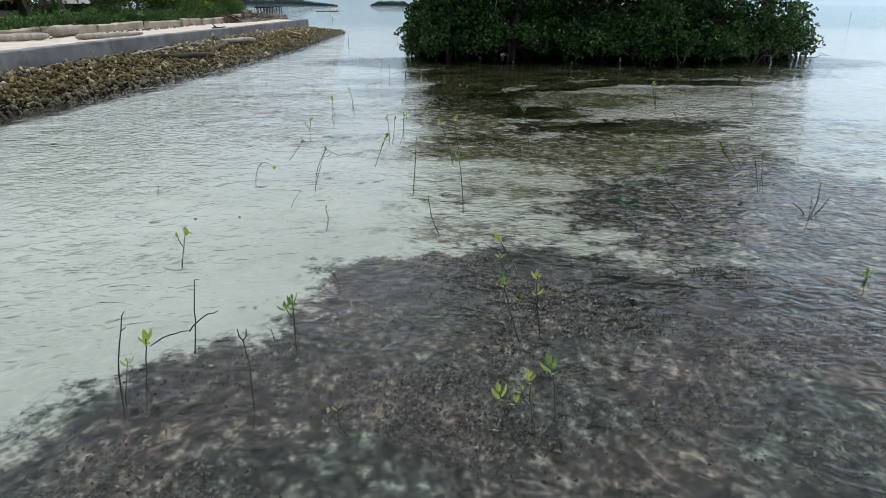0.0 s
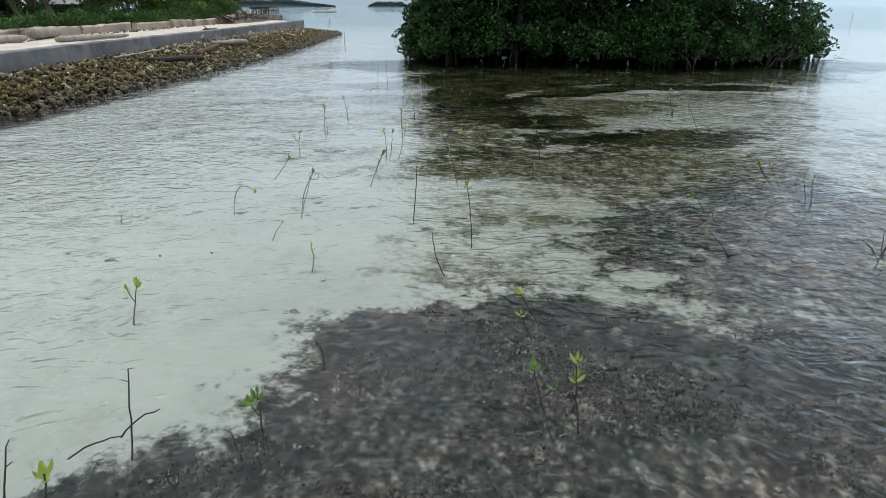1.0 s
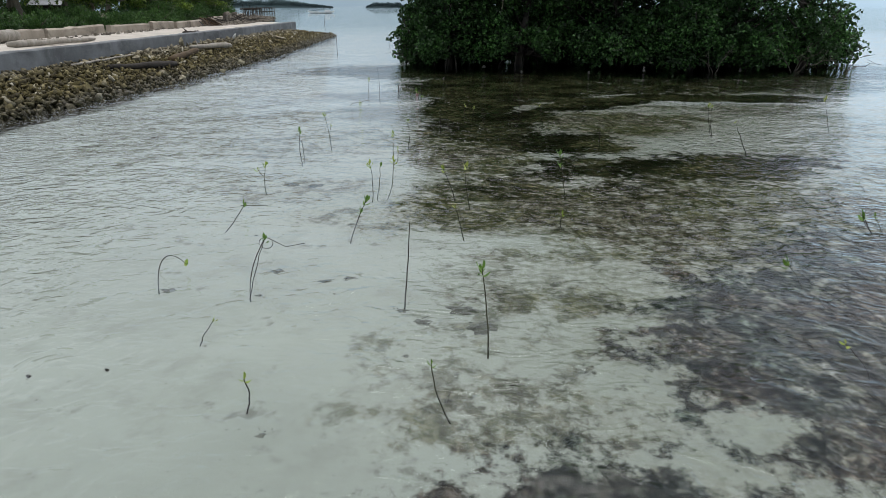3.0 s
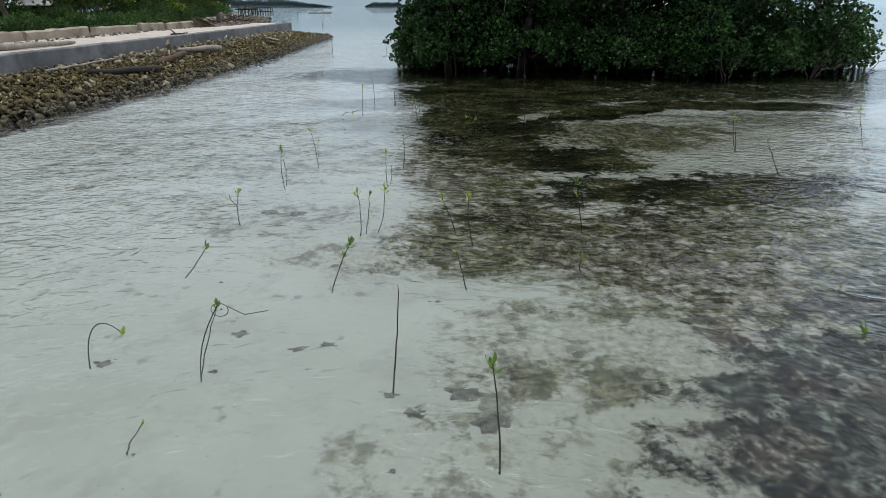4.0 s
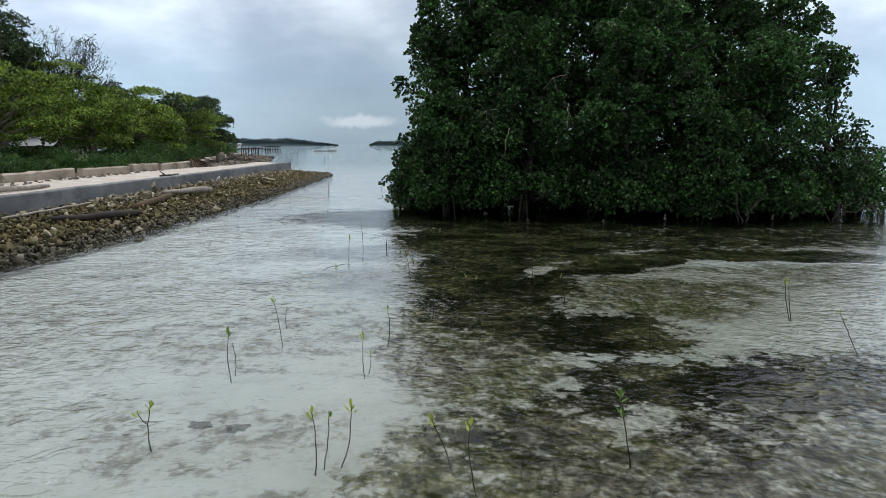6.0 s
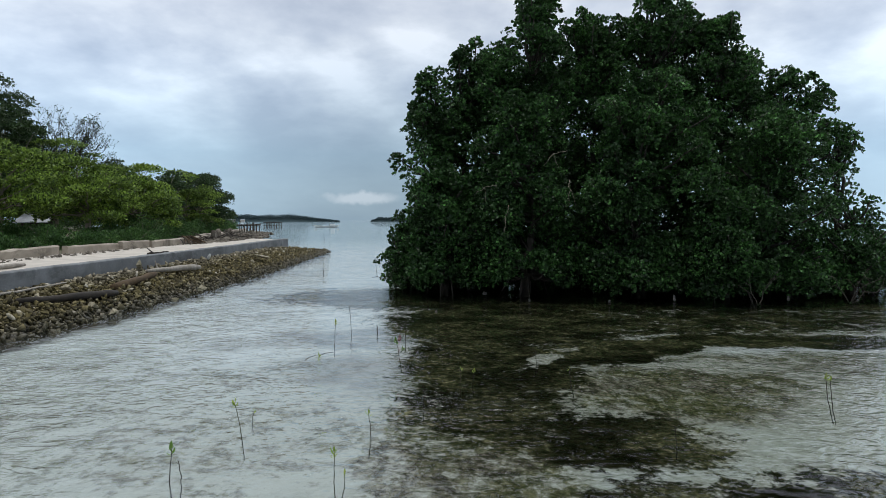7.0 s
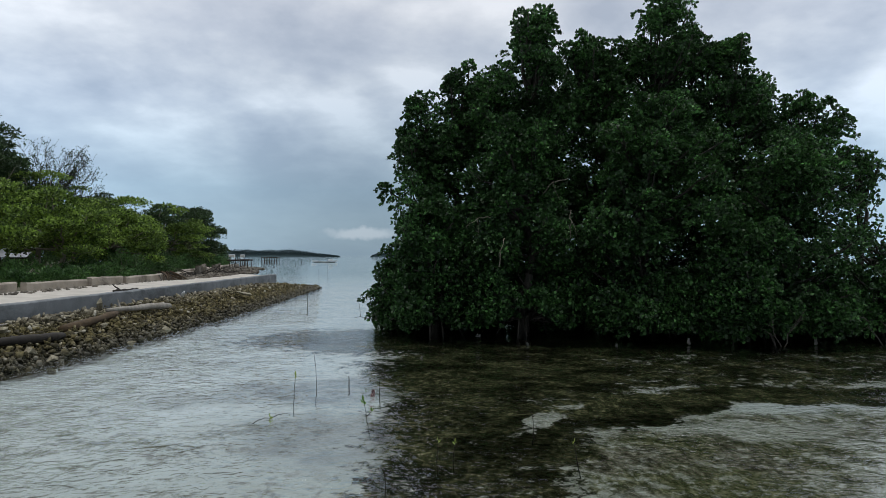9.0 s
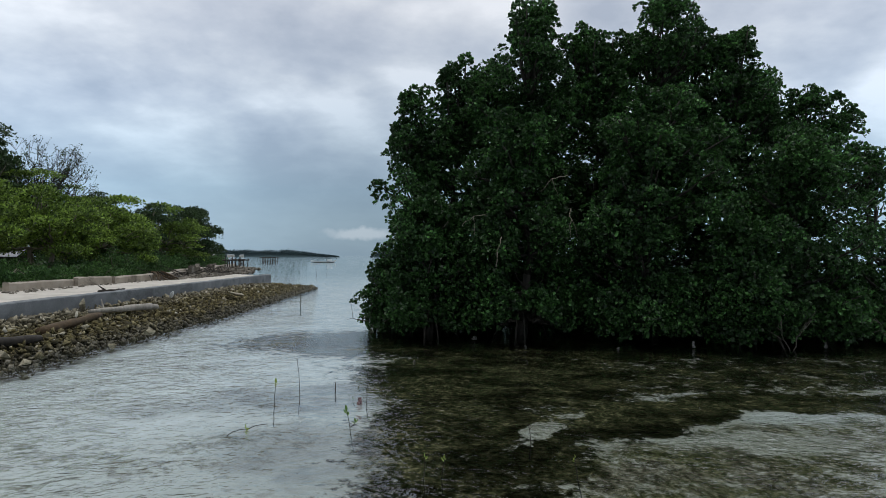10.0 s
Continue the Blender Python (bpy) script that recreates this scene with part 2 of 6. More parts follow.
def bed_material():
    m = Mat("sea_bed_sand_and_weed")
    warp = m.n.new("ShaderNodeTexNoise")
    warp.inputs["Scale"].default_value, warp.inputs["Detail"].default_value, warp.inputs["Roughness"].default_value = 0.9, 8.0, 0.66
    m.l.new(m.pos, warp.inputs["Vector"])
    shift = m.vec("MULTIPLY", m.vec("SUBTRACT", warp.outputs["Color"], (0.5, 0.5, 0.5)), (1.5, 1.5, 0.0))
    where = m.vec("ADD", m.pos, shift)
    open_sand = m.math("SUBTRACT", 1.0, blob_nodes(m, CLEAR, where))
    turf_all, mottle_all, dark_all = (blob_nodes(m, spots, where) for spots in (TURF, MOTTLE, DARK))
    turf, mottle, dark = (m.math("MULTIPLY", one, open_sand) for one in (turf_all, mottle_all, dark_all))
    smooth = blob_nodes(m, SMOOTH, where)
    broad = m.noise(0.95, 5.0, 0.6)
    clump = m.noise(3.1, 9.0, 0.70)
    fine = m.noise(9.0, 8.0, 0.74)
    tuft = m.noise(13.0, 7.0, 0.72, (1.0, 0.8, 1.0), 0.25)
    speck = m.noise(24.0, 5.0, 0.7)
    tex = m.math("ADD", m.math("MULTIPLY", broad, 0.14), m.math("ADD", m.math("MULTIPLY", clump, 0.52), m.math("MULTIPLY", fine, 0.34)))

    def cover(mask, soft):
        edge = m.span(m.math("SUBTRACT", tex, m.math("SUBTRACT", 0.62, m.math("MULTIPLY", mask, 0.27))), -soft, soft)
        return m.math("MULTIPLY", edge, m.span(mask, 0.0, 0.2))

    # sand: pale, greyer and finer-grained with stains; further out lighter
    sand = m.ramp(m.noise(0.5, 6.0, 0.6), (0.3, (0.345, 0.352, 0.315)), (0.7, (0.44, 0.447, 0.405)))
    # both lighter steps further out stand in for sky glare, painted into the sand
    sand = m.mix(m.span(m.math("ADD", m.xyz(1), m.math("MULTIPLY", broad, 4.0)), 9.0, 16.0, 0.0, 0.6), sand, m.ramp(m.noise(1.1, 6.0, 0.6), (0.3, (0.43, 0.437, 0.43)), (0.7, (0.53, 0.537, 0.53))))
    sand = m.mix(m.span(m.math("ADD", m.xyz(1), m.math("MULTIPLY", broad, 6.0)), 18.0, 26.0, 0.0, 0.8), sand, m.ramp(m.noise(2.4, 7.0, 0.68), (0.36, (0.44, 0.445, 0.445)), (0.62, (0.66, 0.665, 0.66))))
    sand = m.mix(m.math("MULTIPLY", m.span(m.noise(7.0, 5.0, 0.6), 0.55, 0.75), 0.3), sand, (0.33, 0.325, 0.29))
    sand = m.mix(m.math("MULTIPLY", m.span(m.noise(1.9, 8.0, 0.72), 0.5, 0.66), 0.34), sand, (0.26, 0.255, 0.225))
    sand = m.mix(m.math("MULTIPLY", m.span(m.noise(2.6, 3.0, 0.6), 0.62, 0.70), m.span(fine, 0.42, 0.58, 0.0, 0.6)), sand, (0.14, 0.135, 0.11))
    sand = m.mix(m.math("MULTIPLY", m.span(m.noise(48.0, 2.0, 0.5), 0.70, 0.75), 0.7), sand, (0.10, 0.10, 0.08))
    # olive silt and dust between the weed, its colour dimmed for missing sky glare
    film_at = m.math("MULTIPLY", blob_nodes(m, DIM_SILT, where), m.span(clump, 0.36, 0.58, 1.0, 0.6))
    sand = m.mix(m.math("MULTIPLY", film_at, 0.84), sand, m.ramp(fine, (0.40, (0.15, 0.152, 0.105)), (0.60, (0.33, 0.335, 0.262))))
    silt = m.ramp(tuft, (0.38, (0.12, 0.108, 0.075)), (0.49, (0.26, 0.24, 0.19)), (0.58, (0.43, 0.42, 0.375)))
    dusty = m.math("MAXIMUM", m.span(mottle_all, 0.25, 0.65, 0.0, 0.7), m.math("MAXIMUM", m.span(turf, 0.3, 0.8, 0.0, 0.75), m.span(dark_all, 0.2, 0.7, 0.0, 0.65)))
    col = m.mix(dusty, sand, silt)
    # smooth blue-grey patches
    col = m.mix(m.math("MULTIPLY", blob_nodes(m, GREY_PATCHES, where), m.span(clump, 0.40, 0.60, 0.85, 0.45)), col, (0.135, 0.143, 0.148))
    # brown and olive weed in loose mats
    lie = m.math("ADD", m.math("MULTIPLY", tuft, 0.46), m.math("ADD", m.math("MULTIPLY", fine, 0.20), m.math("MULTIPLY", m.noise(4.2, 7.0, 0.68, (1.0, 0.7, 1.0), 0.5), 0.34)))
    brown = m.ramp(lie, (0.40, (0.014, 0.013, 0.008)), (0.47, (0.045, 0.039, 0.026)), (0.52, (0.115, 0.102, 0.072)), (0.60, (0.30, 0.278, 0.215)))
    olive = m.ramp(lie, (0.40, (0.012, 0.015, 0.006)), (0.48, (0.042, 0.044, 0.018)), (0.53, (0.105, 0.10, 0.05)), (0.61, (0.26, 0.24, 0.15)))
    mats = m.mix(m.span(m.noise(0.6, 4.0, 0.55), 0.42, 0.56), brown, olive)
    col = m.mix(m.math("MULTIPLY", cover(mottle, 0.04), m.span(mottle, 0.2, 0.62, 0.42, 1.0)), col, mats)
    # short grey turf with pale tufts, bare and dark where it lies smooth
    turf_col = m.ramp(lie, (0.41, (0.007, 0.008, 0.007)), (0.475, (0.022, 0.022, 0.020)), (0.525, (0.060, 0.055, 0.048)), (0.575, (0.185, 0.168, 0.142)), (0.63, (0.40, 0.37, 0.32)))
    turf_col = m.mix(1.0, turf_col, m.ramp(m.noise(1.1, 4.0, 0.6), (0.42, (0.84, 1.04, 1.0)), (0.60, (1.16, 1.0, 0.94))), "MULTIPLY")
    film = m.ramp(lie, (0.40, (0.012, 0.014, 0.013)), (0.52, (0.031, 0.034, 0.032)), (0.62, (0.075, 0.076, 0.070)))
    turf_col = m.mix(m.math("MULTIPLY", smooth, m.span(clump, 0.36, 0.56, 1.0, 0.55)), turf_col, film)
    turf_col = m.mix(m.math("MULTIPLY", m.span(speck, 0.55, 0.70), m.span(clump, 0.43, 0.58, 0.0, 0.42)), turf_col, (0.40, 0.385, 0.35))
    col = m.mix(cover(turf, 0.05), col, turf_col)
    # dense beds, almost black, with olive growth; by the mangroves shade is painted in
    deep = m.ramp(lie, (0.41, (0.006, 0.007, 0.003)), (0.48, (0.017, 0.017, 0.008)), (0.54, (0.056, 0.052, 0.025)), (0.61, (0.19, 0.17, 0.095)))
    deep = m.mix(1.0, deep, m.ramp(m.noise(0.95, 6.0, 0.62, (0.8, 1.0, 1.0)), (0.43, 0.28), (0.50, 0.7), (0.58, 1.5)), "MULTIPLY")
    col = m.mix(cover(dark, 0.035), col, deep)
    # the tint of deep water is put into the bed colour far out
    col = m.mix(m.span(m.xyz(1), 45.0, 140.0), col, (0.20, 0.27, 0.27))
    return m.done(col, 1.0, m.bump(tex, 0.6, 0.05), spec=0.0)


def water_material():
    m = Mat("clear_shallow_water")
    big = m.noise(1.5, 2.0, 0.5, (0.75, 1.0, 1.0), 0.35, 0.5)
    mid = m.noise(4.2, 2.0, 0.5, (0.7, 1.0, 1.0), 0.25, 0.7)
    small = m.noise(9.5, 1.5, 0.5, (0.8, 1.0, 1.0), 0.5, 0.6)
    calm = m.span(m.noise(0.24, 4.0, 0.55), 0.38, 0.62, 0.52, 1.22)
    crest = m.math("SUBTRACT", 1.0, m.math("ABSOLUTE", m.math("SUBTRACT", m.math("MULTIPLY", mid, 2.0), 1.0)))
    h = m.math("ADD", m.math("MULTIPLY", big, 0.75), m.math("ADD", m.math("MULTIPLY", crest, 0.48), m.math("MULTIPLY", small, 0.30)))
    # the water lies calmer in the lee of the mangroves
    lee = m.math("SUBTRACT", 1.0, blob_nodes(m, [(6.5, 26.0, 7.5, 6.0, 0.0, 0.45)], m.pos))
    nrm = m.bump(m.math("MULTIPLY", h, m.math("MULTIPLY", calm, lee)), 1.0, 0.050)
    fres = m.n.new("ShaderNodeFresnel")
    fres.inputs["IOR"].default_value = 1.33
    m.l.new(nrm, fres.inputs["Normal"])
    clear = m.n.new("ShaderNodeBsdfTransparent")
    clear.inputs[0].default_value = (0.864, 0.926, 0.930, 1)
    gloss = m.n.new("ShaderNodeBsdfGlossy")
    gloss.inputs["Color"].default_value, gloss.inputs["Roughness"].default_value = (1, 1, 1, 1), 0.02
    m.l.new(nrm, gloss.inputs["Normal"])
    mixer = m.n.new("ShaderNodeMixShader")
    m.l.new(fres.outputs[0], mixer.inputs[0])
    m.l.new(clear.outputs[0], mixer.inputs[1])
    m.l.new(gloss.outputs[0], mixer.inputs[2])
    m.l.new(mixer.outputs[0], m.out.inputs[0])
    return m.m


def concrete_material(name, lo, hi, stain):
    m = Mat(name)
    col = m.ramp(m.noise(1.1, 7.0, 0.62), (0.3, lo), (0.7, hi))
    col = m.mix(m.math("MULTIPLY", m.span(m.noise(0.9, 6.0, 0.65, (1, 0.6, 1.2), distort=0.8), 0.46, 0.66), 0.7), col, stain)
    col = m.mix(m.span(m.noise(26.0, 3.0), 0.6, 0.8, 0.0, 0.4), col, (0.5, 0.49, 0.45))
    return m.done(col, 0.88, m.bump(m.noise(16.0, 6.0, 0.65), 0.5, 0.02))


def rock_material():
    m = Mat("coral_rubble")
    r = m.chance(True)
    base = m.ramp(r, (0.0, (0.035, 0.028, 0.012)), (0.35, (0.070, 0.057, 0.021)), (0.70, (0.160, 0.130, 0.046)), (0.91, (0.29, 0.245, 0.12)), (1.0, (0.58, 0.54, 0.44)))
    one = m.ramp(m.chance(), (0.0, (0.8, 0.8, 0.8)), (1.0, (1.2, 1.2, 1.15)))
    base = m.mix(1.0, base, one, "MULTIPLY")
    base = m.mix(m.span(m.noise(9.0, 6.0, 0.65), 0.42, 0.66, 0.0, 0.75), base, (0.070, 0.058, 0.014))
    dry = m.span(m.math("ADD", m.xyz(2), m.math("MULTIPLY", m.noise(0.8, 4.0), 0.5)), 0.82, 1.12)
    base = m.mix(m.math("MULTIPLY", dry, 0.4), base, m.ramp(r, (0.0, (0.12, 0.105, 0.075)), (1.0, (0.62, 0.58, 0.50))))
    wet = m.span(m.math("ADD", m.xyz(2), m.math("MULTIPLY", m.noise(1.2, 3.0), 0.25)), 0.48, 0.2)
    col = m.mix(m.math("MULTIPLY", wet, 0.68), base, (0.028, 0.026, 0.014))
    return m.done(col, m.math("SUBTRACT", 0.92, m.math("MULTIPLY", wet, 0.4)), m.bump(m.noise(22.0, 5.0, 0.7), 0.7, 0.03))


def leaf_material(name, dark, light, rough=0.42, through_light=0.25, tips=1.5, sheen=0.3):
    m = Mat(name)
    col = m.ramp(m.chance(True), (0.0, dark), (0.78, light), (1.0, tuple(min(1.0, c * tips) for c in light)))
    col = m.mix(m.span(m.noise(0.7, 4.0), 0.40, 0.64, 0.0, 0.62), col, dark)
    return m.done(col, rough, spec=sheen, leaf=through_light)


def young_leaf_material(name, dark, light, tip):
    m = Mat(name)
    col = m.mix(m.chance(), dark, light)
    col = m.mix(m.span(m.noise(45.0, 4.0, 0.6), 0.45, 0.7, 0.0, 0.6), col, tip)
    col = m.mix(m.span(m.noise(160.0, 2.0), 0.62, 0.75, 0.0, 0.4), col, (0.09, 0.08, 0.03))
    return m.done(col, 0.45, m.bump(m.noise(120.0, 2.0, 0.5), 0.3, 0.002), spec=0.3, leaf=0.35)


def wood_material(name, lo, hi, rough=0.85):
    m = Mat(name)
    col = m.ramp(m.noise(7.0, 6.0, 0.65, (1, 1, 0.25)), (0.3, lo), (0.72, hi))
    col = m.mix(m.span(m.noise(1.4, 3.0), 0.5, 0.75, 0.0, 0.5), col, lo)
    return m.done(col, rough, m.bump(m.noise(30.0, 4.0, 0.6, (1, 1, 0.3)), 0.5, 0.01))


def plain_material(name, lo, hi, scale=4.0, rough=0.7, metal=0.0):
    m = Mat(name)
    col = m.ramp(m.noise(scale, 5.0, 0.6), (0.3, lo), (0.7, hi))
    return m.done(col, rough, m.bump(m.noise(scale * 8, 3.0), 0.25, 0.01), metal)


BED, WATER = bed_material(), water_material()
SEAWALL = concrete_material("weathered_grey_concrete", (0.10, 0.108, 0.112), (0.215, 0.228, 0.235), (0.055, 0.058, 0.06))
OLDWALL = concrete_material("old_pale_concrete", (0.23, 0.195, 0.15), (0.43, 0.375, 0.305), (0.07, 0.056, 0.04))
BROKEN = concrete_material("broken_concrete", (0.06, 0.05, 0.038), (0.22, 0.195, 0.155), (0.025, 0.021, 0.014))
ROCK = rock_material()
# near-black under the stones: shade of the gaps, put into the colour
CORE = plain_material("shaded_gap_rubble", (0.010, 0.009, 0.006), (0.05, 0.042, 0.022), 14.0, 0.9)
SAND = plain_material("pale_coral_sand", (0.36, 0.33, 0.28), (0.54, 0.50, 0.44), 1.6, 0.95)
EARTH = plain_material("leaf_litter_earth", (0.05, 0.05, 0.03), (0.13, 0.12, 0.07), 1.5, 0.95)
MANGROVE = leaf_material("mangrove_leaf", (0.010, 0.027, 0.008), (0.056, 0.136, 0.036), 0.42, 0.36, 2.5, 0.36)
YOUNG = young_leaf_material("seedling_leaf", (0.16, 0.27, 0.04), (0.36, 0.44, 0.09), (0.42, 0.45, 0.12))
GREEN = young_leaf_material("seedling_green_leaf", (0.06, 0.15, 0.03), (0.15, 0.27, 0.05), (0.22, 0.33, 0.07))
DRYLEAF = leaf_material("dry_leaf", (0.14, 0.13, 0.06), (0.24, 0.21, 0.10), 0.7, 0.2)
BRIGHT = leaf_material("almond_tree_leaf", (0.018, 0.044, 0.008), (0.25, 0.37, 0.06), 0.5, 0.3)
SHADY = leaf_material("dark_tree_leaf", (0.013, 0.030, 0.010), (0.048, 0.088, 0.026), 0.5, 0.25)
SHRUB = leaf_material("shrub_leaf", (0.020, 0.056, 0.014), (0.085, 0.170, 0.042), 0.55, 0.3)
BARK = wood_material("grey_bark", (0.10, 0.085, 0.065), (0.26, 0.23, 0.18))
ROOTWOOD = wood_material("mangrove_bark", (0.014, 0.012, 0.009), (0.05, 0.042, 0.032))
TWIG = wood_material("pale_bare_twig", (0.035, 0.031, 0.025), (0.10, 0.09, 0.07))
STEM = wood_material("dark_stem", (0.012, 0.011, 0.010), (0.05, 0.043, 0.034))
GREENSTEM = wood_material("green_brown_stem", (0.03, 0.032, 0.02), (0.10, 0.095, 0.055))
DRIFT = wood_material("weathered_driftwood", (0.17, 0.15, 0.12), (0.40, 0.37, 0.32))
BROWNLOG = wood_material("rotting_brown_log", (0.034, 0.020, 0.007), (0.10, 0.062, 0.025))
DARKLOG = wood_material("wet_dark_log", (0.010, 0.008, 0.006), (0.036, 0.028, 0.019))

# ---- mesh helpers ----


class Geo:
    """Gathers vertices and faces for one mesh."""

    def __init__(self):
        self.v, self.f = [], []

    def add(self, verts, faces):
        k = len(self.v)
        self.v.extend(tuple(p) for p in verts)
        self.f.extend(tuple(k + i for i in f) for f in faces)
        return self

    def tube(self, pts, radii, sides=6):
        pts = [Vector(p) for p in pts]
        k = len(self.v)
        for i, p in enumerate(pts):
            way = (pts[min(i + 1, len(pts) - 1)] - pts[max(i - 1, 0)]).normalized()
            a = way.cross(Vector((0.31, 0.95, 0.1))).normalized()
            b = way.cross(a)
            for s in range(sides):
                w = 2 * math.pi * s / sides
                self.v.append(tuple(p + radii[i] * (math.cos(w) * a + math.sin(w) * b)))
        for i in range(len(pts) - 1):
            for s in range(sides):
                n = (s + 1) % sides
                self.f.append((k + i * sides + s, k + i * sides + n, k + (i + 1) * sides + n, k + (i + 1) * sides + s))
        self.f.append(tuple(k + s for s in range(sides))[::-1])
        self.f.append(tuple(k + (len(pts) - 1) * sides + s for s in range(sides)))
        return self

    def box(self, x0, y0, z0, x1, y1, z1):
        v = [(x, y, z) for z in (z0, z1) for y in (y0, y1) for x in (x0, x1)]
        return self.add(v, [(0, 2, 3, 1), (4, 5, 7, 6), (0, 1, 5, 4), (2, 6, 7, 3), (0, 4, 6, 2), (1, 3, 7, 5)])

    def mesh(self, name, smooth=False):
        me = bpy.data.meshes.new(name)
        me.from_pydata(self.v, [], self.f)
        if smooth:
            me.polygons.foreach_set("use_smooth", [True] * len(me.polygons))
        me.update()
        return me


def fast_mesh(name, verts, tris):
    me = bpy.data.meshes.new(name)
    verts, tris = np.asarray(verts, dtype=np.float32), np.asarray(tris, dtype=np.int32)
    me.vertices.add(len(verts))
    me.vertices.foreach_set("co", verts.ravel())
    me.loops.add(tris.size)
    me.loops.foreach_set("vertex_index", tris.ravel())
    me.polygons.add(len(tris))
    me.polygons.foreach_set("loop_start", np.arange(0, tris.size, tris.shape[1], dtype=np.int32))
    me.update(calc_edges=True)
    return me


def part(name, source, material, parent=None, label="", smooth=False):
    """Links a Geo, bmesh or mesh as one object under a thing or a part."""
    if isinstance(source, Geo):
        me = source.mesh(name, smooth)
    elif isinstance(source, bmesh.types.BMesh):
        me = bpy.data.meshes.new(name)
        source.to_mesh(me)
        source.free()
    else:
        me = source
    if material and not me.materials:
        me.materials.append(material)
    ob = new(name, me)
    ob.parent = parent
    if label:
        ob["label"] = label
    return ob


def thing(name, label, category, at=(0, 0, 0), group="", kind=""):
    ob = new(name)
    ob.empty_display_size = 0.2
    ob.location = at
    return tagged(ob, label, category, group, kind)


def unit(v):
    return v / np.maximum(np.linalg.norm(v, axis=1, keepdims=True), 1e-6)


def leaf_cloud(rng, roots, outward, size, leaves=6, wide=0.45, spread=0.9, vary=0.35, simple=False):
    """Rosettes of folded leaves at the roots. Returns vertices and triangles."""
    n = len(roots)
    out_n = unit(outward)
    roots = np.repeat(roots, leaves, axis=0)
    axis = np.repeat(out_n, leaves, axis=0)
    tilt = rng.normal(size=(n * leaves, 3))
    way = unit(axis + spread * unit(tilt))
    side = unit(np.cross(way, axis + 0.4 * rng.normal(size=axis.shape)))
    up = np.cross(side, way)
    length = (size * (1 + vary * rng.uniform(-1, 1, size=(n * leaves, 1))))
    w = length * wide
    base = roots + way * length * 0.12
    if simple:
        v = np.empty((n * leaves, 4, 3))
        v[:, 0] = base
        v[:, 1] = base + way * length * 0.66 + side * w * 0.5 + up * w * 0.15
        v[:, 2] = base + way * length * 1.0
        v[:, 3] = base + way * length * 0.66 - side * w * 0.5 + up * w * 0.15
        return v.reshape(-1, 3), np.arange(n * leaves * 4).reshape(-1, 4)
    v = np.empty((n * leaves, 6, 3))
    v[:, 0] = base
    v[:, 1] = base + way * length * 0.40 + side * w * 0.5 + up * w * 0.16
    v[:, 2] = base + way * length * 0.78 + side * w * 0.42 + up * w * 0.1
    v[:, 3] = base + way * length * 1.02 - up * w * 0.1
    v[:, 4] = base + way * length * 0.78 - side * w * 0.42 + up * w * 0.1
    v[:, 5] = base + way * length * 0.40 - side * w * 0.5 + up * w * 0.16
    k = np.arange(n * leaves)[:, None] * 6
    q = np.concatenate([k + [0, 1, 2, 3], k + [0, 3, 4, 5]], axis=0)
    return v.reshape(-1, 3), q


def sphere_dirs(rng, n):
    return unit(rng.normal(size=(n, 3)))


# ---- ground, sea, shore ----


def sheet(name, xs, ys, level, material, label, category):
    gx, gy = np.meshgrid(xs, ys)
    v = np.stack([gx, gy, level(gx, gy)], axis=-1).reshape(-1, 3)
    nx = len(xs)
    i = (np.arange(len(ys) - 1)[:, None] * nx + np.arange(nx - 1)).ravel()
    me = fast_mesh(name, v, np.stack([i, i + 1, i + 1 + nx, i + nx], axis=-1))
    me.polygons.foreach_set("use_smooth", [True] * len(me.polygons))
    return tagged(part(name, me, material), label, category, kind="structure")


def bed_level(x, y):
    ripple = 0.025 * np.sin(x * 1.7 + 0.8 * np.sin(y * 0.9)) * np.sin(y * 1.3 + 1.0)
    drop = -2.5 * np.clip((y - 50) / 200, 0, 1) - 2.5 * np.clip((x - 40) / 200, 0, 1)
    return -0.22 + ripple + drop


def steps(lo, near0, near1, hi, fine, coarse):
    a = -np.geomspace(1, max(1.01, near0 - lo + 1), coarse)[::-1] + 1 + near0
    b = np.geomspace(1, hi - near1 + 1, coarse) - 1 + near1
    return np.concatenate([a[:-1], np.arange(near0, near1, fine), b])


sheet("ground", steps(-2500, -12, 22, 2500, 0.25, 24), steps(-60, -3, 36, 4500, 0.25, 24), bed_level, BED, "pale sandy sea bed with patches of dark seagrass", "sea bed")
sheet("water", steps(-2500, -12, 22, 2500, 0.5, 24), steps(-60, -3, 40, 4500, 0.5, 24), lambda x, y: x * 0, WATER, "clear shallow rippled sea water over sand and weed", "sea")

# edge of the land, along y: the face of the sea wall and the shore past its end
WALL_X, WALL_END = -10.45, 51.5


def land_edge(y):
    return np.interp(y, [-60, 52, 56, 62, 75, 100, 140, 200, 330], [WALL_X - 0.1, WALL_X - 0.1, -13.5, -16.5, -22.0, -36.0, -75.0, -140.0, -290.0])


